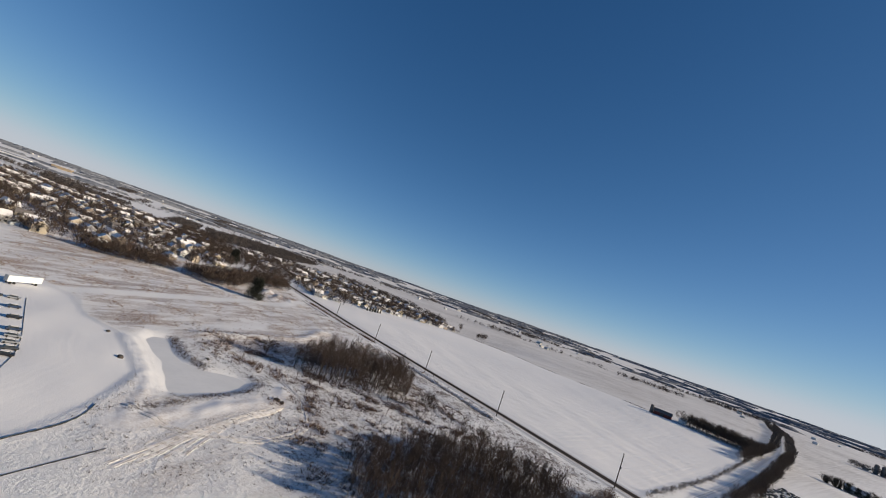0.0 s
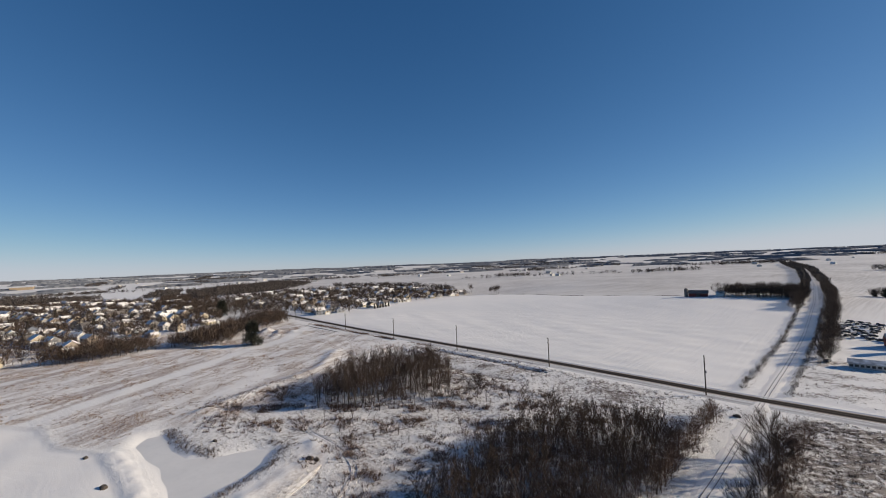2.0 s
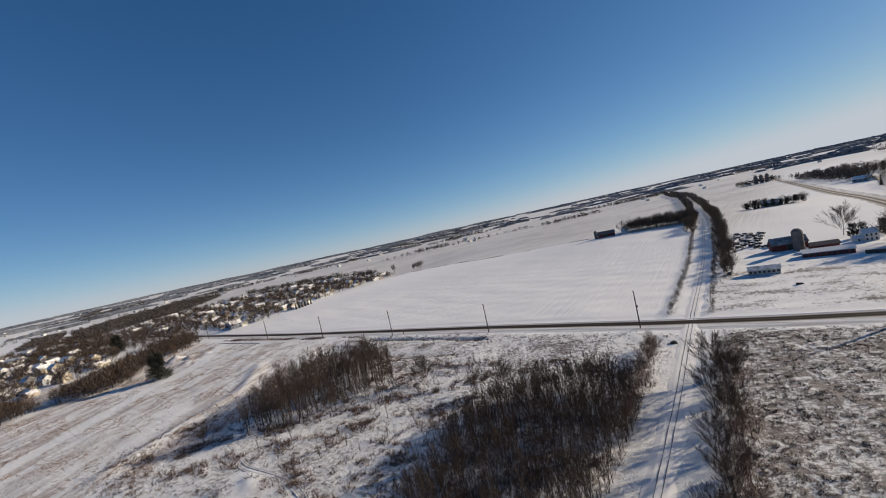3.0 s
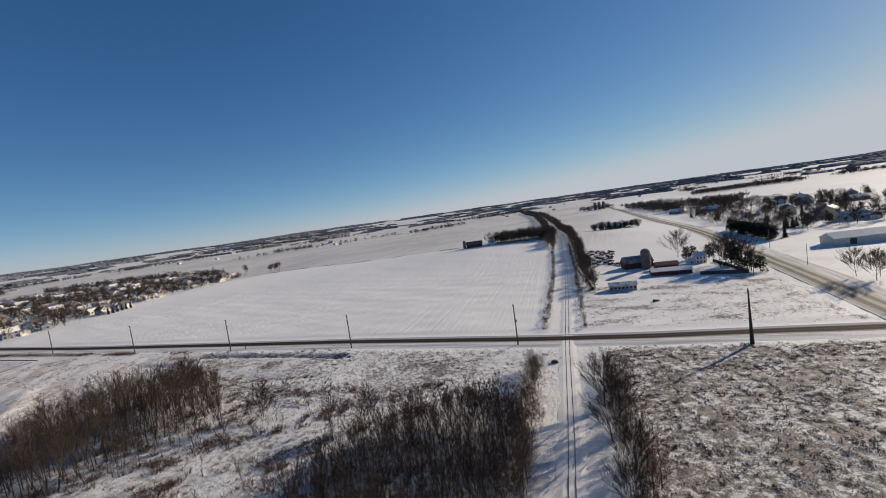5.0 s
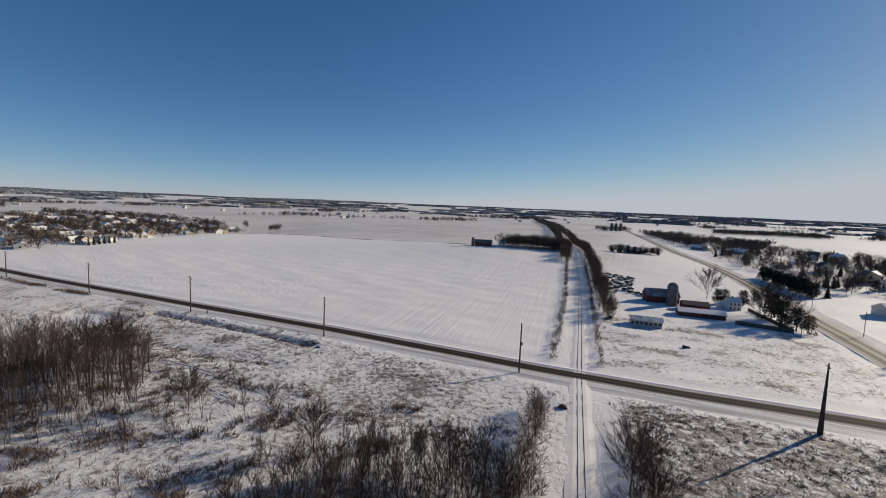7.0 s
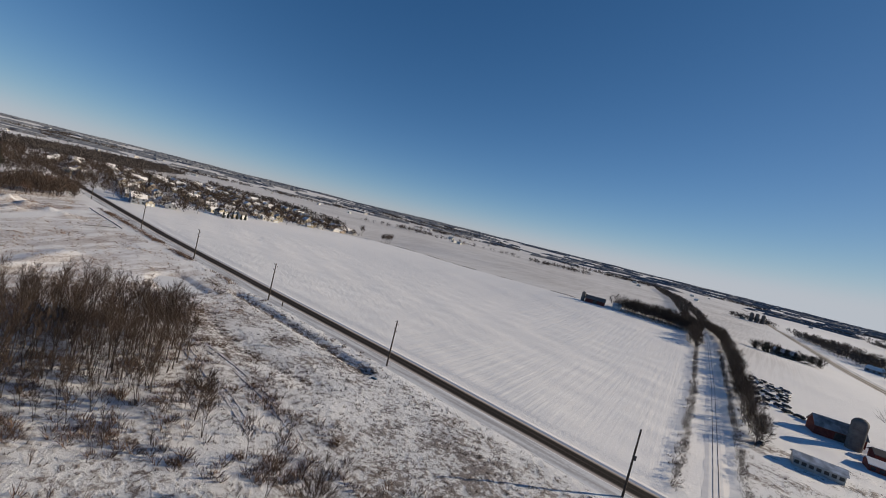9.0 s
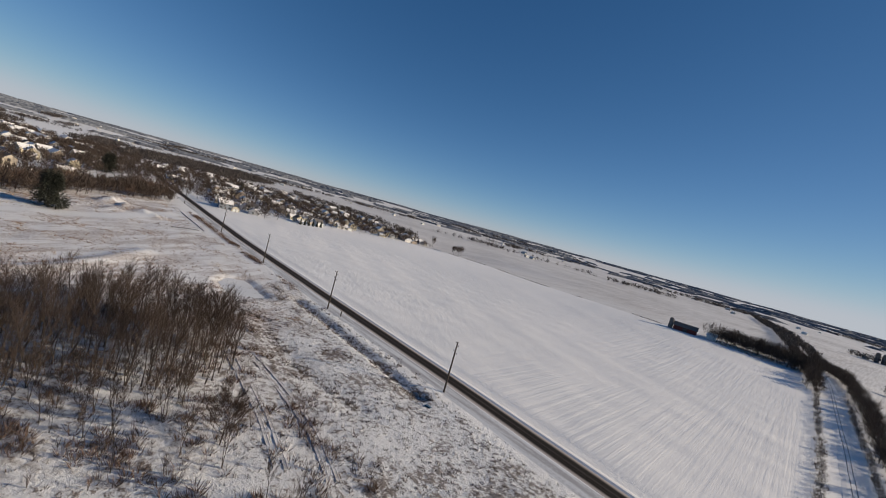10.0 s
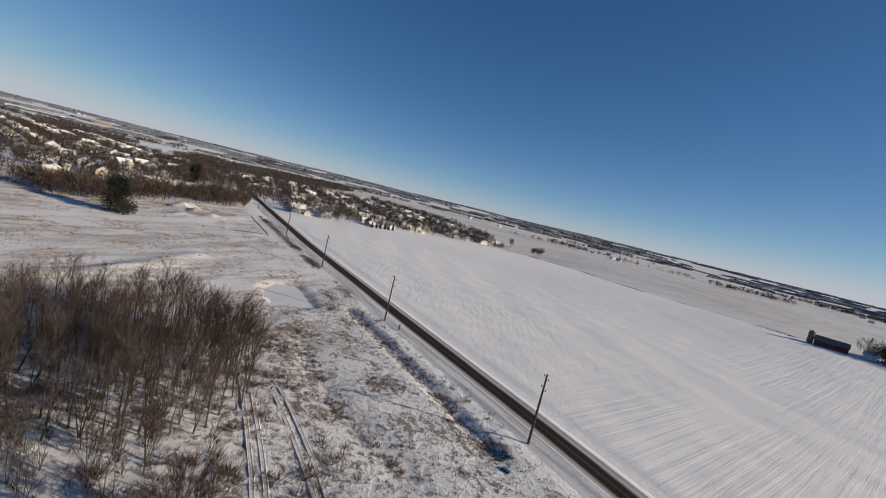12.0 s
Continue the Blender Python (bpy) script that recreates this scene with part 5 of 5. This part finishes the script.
outbuilding("lean_to", "small dark lean-to beside the barn", "shed", pose(33.5, 118, 0, 0, 0, 22), 7, 4, 2.0, 3.0, M_DARKWOOD, M_SHINGLE, "dark roof")


def farmhouse(at):
    t = thing("farmhouse", "white two-storey clapboard farmhouse with snowy roof", "house", at=at)
    for x0, x1, y0, y1, h, p, nm in ((-4, 4, -3.5, 3.5, 5.6, 8.6, "wall"), (-9, -4.02, -2.6, 2.6, 3.0, 4.9, "wing_wall")):
        bm = bmesh.new()
        walls(bm, x0, x1, y0, y1, -0.5, h, p)
        part(nm, bm, M_WHITEWALL, t)
        bm = bmesh.new()
        gable(bm, x0, x1, y0, y1, h, p, 0.4, 0.22)
        part("roof", bm, M_SNOW, t, "snow-covered roof")
    for z in (1.6, 4.4):
        for x in (-2.4, 0, 2.4):
            window(t, x, -3.5, z, 1.0, 1.6, "y-")
        for y in (-1.6, 1.6):
            window(t, 4, y, z, 1.0, 1.6, "x+")
    window(t, -6.5, -2.6, 1.6, 1.1, 1.3, "y-")
    bm = bmesh.new()
    box(bm, -1, -0.2, -0.4, 0.4, 7.5, 9.6)
    part("chimney", bm, M_REDWALL, t)


farmhouse(pose(61, 108, 0, 0, 0, 12) @ Matrix.Scale(0.58, 4))
yard = make_tree("yard_tree", "wide leafless yard tree by the farmhouse", "tree", 95, M_BARK, M_TWIG, height=10, spread=6.0, stems=1, limbs=22, twigs=9, fine=12, fork=0.15, rise=(0.4, 1.5), whip=0.0018)
for x, y, s in ((54.5, 125, 1.3), (69, 96, 1.25), (74, 88, 1.15), (66, 91, 1.1), (72, 103, 1.2), (97, 60, 0.9), (99, 53, 0.9), (102, 58, 0.8)):
    put(yard, USED, x, y, s, group="yard trees")
pine = make_pine("pine", "irregular dark pine in the farmyard", 96, 9.5, 7.0)
for x, y, s in ((71, 85, 1.1), (74, 81, 0.9), (76.5, 79, 0.7), (60, 118, 0.7), (66.5, 117, 0.75), (70.5, 95, 1.15), (57, 115, 0.75)):
    put(pine, USED, x, y, s, group="farmyard pines")
fence = thing("board_fence", "dark board fence along the farmyard's edge", "fence", at=pose(0, 0, 0))
for i in range(60):
    f = i / 25
    x, y = (57 + 15 * f, 80 - 3 * f) if f <= 1 else (72 - 4.2 * (f - 1), 77 + 22 * (f - 1))
    bm = bmesh.new()
    box(bm, x - 0.30, x + 0.30, y - 0.04, y + 0.04, -0.1, 1.5)
    part("board", bm, M_DARKWOOD, fence)
# hedge of dark conifers across the highway
for i in range(26):
    f = i / 25
    put(pine, USED, 96 + 7 * f + random.uniform(-1, 1), 214 - 56 * f, random.uniform(0.72, 0.9), group="conifer hedge across the highway")

# machine shed, houses and trees east of the highway
outbuilding("machine_shed", "long pale metal machine shed with snowy roof", "shed", pose(128.5, 131, 0, 0, 0, 12), 29, 9.5, 3.3, 5.4, M_PALEMETAL, M_SNOW, "snow-covered roof", 2)
rnd = random.Random(5)
EAST = [(98, 225), (92, 330), (92, 450), (130, 470), (250, 420), (260, 260), (190, 205), (135, 190)]
east_spots = scatter(16, EAST, 24, 301)
for x, y in east_spots:
    put(rnd.choice(near_houses), USED, x, y, 1.0, rnd.uniform(0, 360), "houses east of the highway", label="house among trees across the highway")
for x, y in scatter(70, EAST, 6, 302, east_spots, 8):
    put(rnd.choice(town_trees + [yard]), USED, x, y, rnd.uniform(0.7, 1.2), group="trees east of the highway")
for x, y in scatter(34, EAST, 7, 303, east_spots, 8) + [(122.1, 203.1), (125.6, 203.5), (131.9, 204.2), (109.7, 163.8), (175, 266.3), (180, 258)]:
    put(rnd.choice(garden_spruces + [pine]), USED, x, y, rnd.uniform(0.5, 1.0), group="conifers east of the highway")
east_brush = np.array([(x, y, alt(x, y)) for poly, n, s in ((EAST, 190, 311), ([(100, 172), (150, 190), (255, 235), (250, 262), (140, 215), (96, 208)], 60, 312), ([(96, 440), (84, 560), (60, 700), (100, 720), (160, 640), (190, 480)], 260, 313)) for x, y in scatter(n, poly, 3.5, s, east_spots, 7)])
crowns("east_trees_far", east_brush, M_TWIG2, "brown bare trees crowded round the houses across the highway", 9.5, 8.0, 190, 52, thick=0.008)
# grove north of the paddock, and the far barn on the rise
grove = np.array([(x, y, alt(x, y)) for x, y in scatter(40, [(8, 296), (46, 308), (48, 322), (8, 308)], 2.5, 314)])
crowns("grove_trees", grove, M_TWIG2, "brown bare trees of a small grove", 7.5, 6.5, 150, 53, thick=0.009)
for x, y in scatter(14, [(8, 292), (46, 306), (48, 318), (8, 306)], 4, 304):
    put(rnd.choice(garden_spruces[:1] + [pine]), USED, x, y, rnd.uniform(0.5, 0.75), group="conifers of the north grove")
outbuilding("grove_house", "low house hidden in a small grove", "house", pose(26, 308, alt(26, 308), 0, 0, 15), 13, 8, 3.0, 5.2, M_SIDING, M_SNOW, "snow-covered roof")
outbuilding("red_barn", "long red barn with small silo on the field's rise", "barn", pose(-82.5, 234.5, alt(-82.5, 234.5), 0, 0, 16), 13, 6.5, 2.6, 4.6, M_REDWALL, M_SHINGLE, "dark roof", 1)
silo(-90, 231.0, 1.3, 5.4, 1.3, "small grey silo at the end of a red barn")
outbuilding("white_cottage", "small white cottage by the copse", "house", pose(-69, 240, alt(-69, 240), 0, 0, 10), 5, 4.5, 2.2, 3.8, M_WHITEWALL, M_SNOW, "snow-covered roof")


# ---- vehicles and clutter ----
def car_kind(label):
    t = thing("car", label, "car", "parked cars")
    bm = bmesh.new()
    box(bm, -2.2, 2.2, -0.88, 0.88, 0.32, 0.92, 0.12)
    part("body", bm, M_CAR, t)
    bm = bmesh.new()
    r = bmesh.ops.create_cube(bm, size=1)
    for v in r["verts"]:
        up = v.co.z > 0
        v.co = (v.co.x * (2.0 if up else 2.9) - 0.2, v.co.y * (1.4 if up else 1.66), 1.45 if up else 0.90)
    part("cabin", bm, M_GLASS, t, "dark glazed cabin")
    bm = bmesh.new()
    box(bm, -1.2, 0.8, -0.7, 0.7, 1.45, 1.56, 0.04)
    part("roof_snow", bm, M_SNOW, t, "snow on the roof")
    for x in (-1.35, 1.35):
        for y in (-0.86, 0.86):
            bm = bmesh.new()
            tube(bm, (x, y - 0.1, 0.33), (x, y + 0.1, 0.33), 0.33, 0.33, 12)
            part("wheel", bm, M_TYRE, t)
    return t


car = car_kind("dark parked car with snow on its roof")
rnd = random.Random(8)
for x, y in ((-99.5, -156.6), (-89.7, -155.6), (-79.8, -154.4), (-70.1, -153.4), (-65.4, -153.0), (-61.0, -152.9), (-56.9, -152.6), (-53.1, -152.8), (-99.3, -160.4), (-90.5, -160.6), (-74, -159.5)):
    put(car, USED, x, y, 0.68, 95 + rnd.uniform(-8, 8), "parked cars")
for x, y in scatter(36, [(10, 120), (24, 118), (25, 160), (12, 164)], 3.3, 305):
    put(car, USED, x, y, rnd.uniform(0.68, 0.85), rnd.uniform(0, 360), "derelict cars in the yard", label="old car half buried in snow in a yard")
for x, y in ((27, 117), (17.2, 65.4)):
    put(car, USED, x, y, 0.8, rnd.uniform(0, 360), "farm vehicles")

trailer = thing("box_trailer", "white box trailer parked on the snowy pad", "trailer", at=pose(-118, -156.8, alt(-118, -156.8), 0, 0, 128))
bm = bmesh.new()
box(bm, -4.8, 4.8, -0.9, 0.9, 0.75, 2.7, 0.05)
part("body", bm, M_TRIM, trailer)
bm = bmesh.new()
box(bm, -4.86, -4.8, -0.8, 0.8, 0.8, 2.6)
part("rear_door", bm, M_PALEMETAL, trailer)
for x in (-3.8, -2.7, 3.4):
    for y in (-0.7, 0.7):
        bm = bmesh.new()
        tube(bm, (x, y - 0.15, 0.36), (x, y + 0.15, 0.36), 0.36, 0.36, 14)
        part("wheel", bm, M_TYRE, trailer)


def silt_fence(pts, h=0.7):
    t = thing("silt_fence", "low black silt fence standing in the snow", "fence", "silt fences")
    a, n = along(pts, 2.0)
    for i in range(len(a) - 1):
        p, q = a[i], a[i + 1]
        z = (alt(*p) + alt(*q)) / 2
        v = [(*(p + n[i] * 0.03), z - 0.3), (*(q + n[i] * 0.03), z - 0.3), (*(q + n[i] * 0.03), z + h), (*(p + n[i] * 0.03), z + h)]
        v += [(x - 2 * 0.03 * n[i][0], y - 2 * 0.03 * n[i][1], zz) for x, y, zz in v]
        me = mesh_of("panel", v, [(0, 1, 2, 3), (7, 6, 5, 4), (3, 2, 6, 7), (0, 3, 7, 4), (1, 5, 6, 2), (0, 4, 5, 1)], M_CLOTH)
        part("panel", me, None, t)
    return t


silt_fence([(-7.8, -148), (-11.3, -143), (-15.7, -136.4)], 0.15)
silt_fence([(-16.8, -150), (-19.4, -146.4), (-22.6, -143), (-26.3, -139.4), (-32.6, -137.7)], 0.2)
silt_fence([(-103, -154.2), (-80, -152.6), (-68, -151.6), (-56, -151.2), (-45, -152.6)], 0.1)
silt_fence([(-258, -7.6), (-232, -8.0), (-206, -8.6)], 0.22)
silt_fence([(-204, -21.7), (-206, -10.6)], 0.22)


def lump(name, label, cat, x, y, r, m, seed):
    """An uneven heap or boulder."""
    bm = bmesh.new()
    bmesh.ops.create_icosphere(bm, subdivisions=2, radius=1)
    q = random.Random(seed)
    for v in bm.verts:
        v.co = Vector((v.co.x * r * 1.2, v.co.y * r * 0.9, max(v.co.z, -0.25) * r * 0.75)) * q.uniform(0.75, 1.2)
    ob = part(name, bm, m)
    tagged(ob, label, cat)
    ob.location = (x, y, alt(x, y))


for i, (x, y, r) in enumerate(((-43.6, -99, 0.9), (-42.2, -98.2, 0.7), (-61.5, -132.8, 0.8), (-82.5, -135, 0.6), (-70.4, -111, 0.6), (37.5, 40.5, 0.9), (11.4, -13.5, 0.8))):
    lump("brush_heap", "dark heap of brush and earth in the snow", "heap", x, y, r, M_DARKWOOD, i)
culvert = thing("culvert_cover", "blue plastic cover by the roadside ditch", "culvert", at=pose(-49, -8.2, alt(-49, -8.2), 0, 0, 15))
bm = bmesh.new()
box(bm, -0.6, 0.6, -0.3, 0.3, 0, 0.25, 0.05)
part("lid", bm, M_BLUE, culvert)
bm = bmesh.new()
box(bm, -0.7, 0.7, -0.4, 0.4, -0.2, 0.02)
part("base", bm, M_CONCRETE, culvert)
for x, y in ((-98.5, 0.8), (95, 28)):
    t = thing("marker_post", "short dark marker post by the road", "post", at=pose(x, y, alt(x, y)))
    bm = bmesh.new()
    tube(bm, (0, 0, -0.2), (0, 0, 1.5), 0.16, 0.14, 8)
    part("post", bm, M_POLE, t)


# ---- far woods, hedgerows and farms ----
def fill(poly, step, seed):
    r = np.random.RandomState(seed)
    xs, ys = [p[0] for p in poly], [p[1] for p in poly]
    n = int((max(xs) - min(xs)) * (max(ys) - min(ys)) / step ** 2)
    X, Y = r.uniform(min(xs), max(xs), n), r.uniform(min(ys), max(ys), n)
    k = to_poly(X, Y, poly) < 0
    return np.stack([X[k], Y[k], land(X[k], Y[k])], 1)


def belt(a, b, width, step, seed):
    r = np.random.RandomState(seed)
    L = math.hypot(b[0] - a[0], b[1] - a[1])
    n = max(3, int(L * width / step ** 2))
    t, w = r.uniform(0, 1, n), r.uniform(-0.5, 0.5, n) * width
    dx, dy = (b[0] - a[0]) / L, (b[1] - a[1]) / L
    X, Y = a[0] + dx * L * t - dy * w, a[1] + dy * L * t + dx * w
    return np.stack([X, Y, land(X, Y)], 1)


mid = [fill([(-665, 2), (-700, 60), (-760, 150), (-1010, 335), (-1300, 350), (-972, 52)], 5.5, 1), fill([(-1053, -226), (-1034, -162), (-961, -80), (-844, -130), (-870, -200), (-898, -214)], 5.5, 16), belt((-1180, -260), (-1290, -60), 60, 7, 2), fill([(-480, 342), (-760, 268), (-800, 290), (-520, 372)], 6, 14), belt((-820, -20), (-1080, 40), 50, 6, 15)]
mid += [belt((-402, 787), (-320, 938), 22, 6, 3), belt((-385, 1253), (-265, 1377), 40, 6, 4), belt((-35, 863), (25, 890), 30, 5, 5), belt((40, 807), (120, 730), 14, 5, 6)]
mid += [fill([(180, 950), (400, 1000), (420, 1130), (220, 1100)], 6, 7), belt((467, 1059), (640, 1120), 40, 7, 8), belt((-700, 560), (-430, 800), 10, 8, 9)]
mid += [belt((-660, 640), (-600, 690), 45, 7, 10), belt((96, 480), (60, 720), 30, 6, 11), belt((130, 470), (190, 640), 40, 7, 12)]
y = 470
while y < 1250:
    for s in (-7, 8):
        mid.append(np.array([[float(rail_x(y)) + s + random.uniform(-3, 3), y, alt(float(rail_x(y)), y)]]))
    y += 2.2
r0 = random.Random(34)
for i in range(70):
    a, d = r0.uniform(0.2, 4.2), r0.uniform(1150, 2200)
    L, w, t = r0.uniform(80, 420), r0.uniform(12, 50), r0.uniform(0, 3.14)
    p = (d * math.cos(a), d * math.sin(a))
    if abs(p[0] - float(rail_x(p[1]))) > 120:
        mid.append(belt(p, (p[0] + L * math.cos(t), p[1] + L * math.sin(t)), w, 8.5, i + 300))
crowns("far_woods", np.concatenate(mid), M_TWIG3, "bare brown woods and hedgerows across snowy farmland", 10.0, 8.0, 16, 61, "woods", 0.055)


def ridge(verts, faces, a, b, width, r, tall):
    """A belt of woodland a long way off: a canopy with a ragged top and skirts down to the ground."""
    L = math.hypot(b[0] - a[0], b[1] - a[1])
    dx, dy = (b[0] - a[0]) / L, (b[1] - a[1]) / L
    nu, nv, k = max(4, int(L / 9)), 5, len(verts)
    U, V = np.meshgrid(np.linspace(0, L, nu), np.linspace(-0.5, 0.5, nv) * width)
    X, Y = a[0] + dx * U - dy * V, a[1] + dy * U + dx * V
    Z = land(X, Y)
    for i in range(nv):
        for j in range(nu):
            edge = i in (0, nv - 1) or j in (0, nu - 1)
            verts.append((X[i, j] + r.uniform(-4, 4), Y[i, j] + r.uniform(-4, 4), Z[i, j] + (-1.0 if edge else tall * r.uniform(0.7, 1.1))))
    for i in range(nv - 1):
        for j in range(nu - 1):
            faces.append((k + i * nu + j, k + i * nu + j + 1, k + (i + 1) * nu + j + 1, k + (i + 1) * nu + j))


verts, faces = [], []
r0 = random.Random(33)
for i in range(1300):
    a, d = r0.uniform(0, 6.2832), 1500 * (3250 / 1500) ** r0.random() ** 0.6
    L, w = r0.uniform(40, 260) * d / 2400, r0.choice((12, 16, 30, 70))
    t = a + 1.5708 + r0.uniform(-0.6, 0.6)
    p = (d * math.cos(a), d * math.sin(a))
    ridge(verts, faces, p, (p[0] + L * math.cos(t), p[1] + L * math.sin(t)), w, r0, r0.uniform(4, 7.5))
for i in range(120):
    a, c = 6.2832 * i / 120, 6.2832 * (i + 1.05) / 120
    d = 3230 + 40 * math.sin(i * 2.3)
    ridge(verts, faces, (d * math.cos(a), d * math.sin(a)), (d * math.cos(c), d * math.sin(c)), 50, r0, 8)
tagged(new("horizon_woods", mesh_of("horizon_woods", verts, faces, M_HAZEWOOD)), "dark, haze-tinted belts of bare woodland towards the horizon", "woods", kind="stuff")
rnd = random.Random(12)
for x, y in ((-560, 720), (-548, 735), (-535, 705), (-700, 900), (-250, 1100), (-20, 880), (10, 895), (-1300, -200), (-1330, -150), (-1350, -260), (-1400, -100), (-1250, 120), (-1500, 300), (-900, 700), (-650, 830)):
    t = outbuilding("distant_barn", "pale farm building far across the snow", "barn", pose(x, y, alt(x, y), 0, 0, rnd.uniform(0, 180)), rnd.uniform(7, 14), 6, 2.8, 4.6, M_PALEMETAL, M_PATCHY, "snow-covered roof")
    tagged(t, group="distant farm buildings")
for x, y in ((-8, 872), (0, 876), (9, 878)):
    silo(x, y, 3.0, 13, 2.5, "tall grey silo on a distant farm", "distant silos")
for x, y, turn, L, W, H, m, label in ((-1720, -360, 78, 125, 30, 7, M_TRIM, "long white warehouse beyond the town"), (-2060, -245, 80, 60, 30, 9, M_TANWALL, "tan block-shaped warehouse near the horizon"), (-1670, 69, 75, 34, 16, 5, M_TRIM, "white shed in open snow beyond the town"), (-1560, -240, 80, 46, 18, 4.5, M_PALEMETAL, "pale low warehouse beyond the town")):
    t = outbuilding("warehouse", label, "warehouse", pose(x, y, alt(x, y), 0, 0, turn), L, W, H, H + 1.6, m, M_SNOW, "snow-covered low roof")
r0 = random.Random(71)
verts, faces = [], []
for i in range(100):
    a, d = r0.uniform(0.6, 4.0), 1100 * (3000 / 1100) ** r0.random() ** 0.8
    x, y = d * math.cos(a), d * math.sin(a)
    m = pose(x, y, alt(x, y), 0, 0, r0.uniform(0, 180))
    L, W, H = r0.uniform(6, 18), r0.uniform(5, 8), r0.uniform(2, 4)
    P, k = H + 2, len(verts)
    pts = [(-L / 2, -W / 2, -1), (L / 2, -W / 2, -1), (L / 2, W / 2, -1), (-L / 2, W / 2, -1), (-L / 2, -W / 2, H), (L / 2, -W / 2, H), (L / 2, W / 2, H), (-L / 2, W / 2, H), (-L / 2, 0, P), (L / 2, 0, P)]
    verts += [m @ Vector(p) for p in pts]
    faces += [(k, k + 1, k + 5, k + 4), (k + 2, k + 3, k + 7, k + 6), (k + 1, k + 2, k + 6, k + 9, k + 5), (k + 3, k, k + 4, k + 8, k + 7), (k + 4, k + 5, k + 9, k + 8), (k + 6, k + 7, k + 8, k + 9)]
tagged(new("horizon_farms", mesh_of("horizon_farms", verts, faces, M_SIDING3)), "pale specks of farm buildings towards the horizon", "houses", kind="stuff")

# the whole plan brought to true size
for ob in list(scene.objects):
    if ob.parent is None and ob.type in ("MESH", "EMPTY"):
        ob.matrix_basis = Matrix.Scale(SIZE, 4) @ ob.matrix_basis
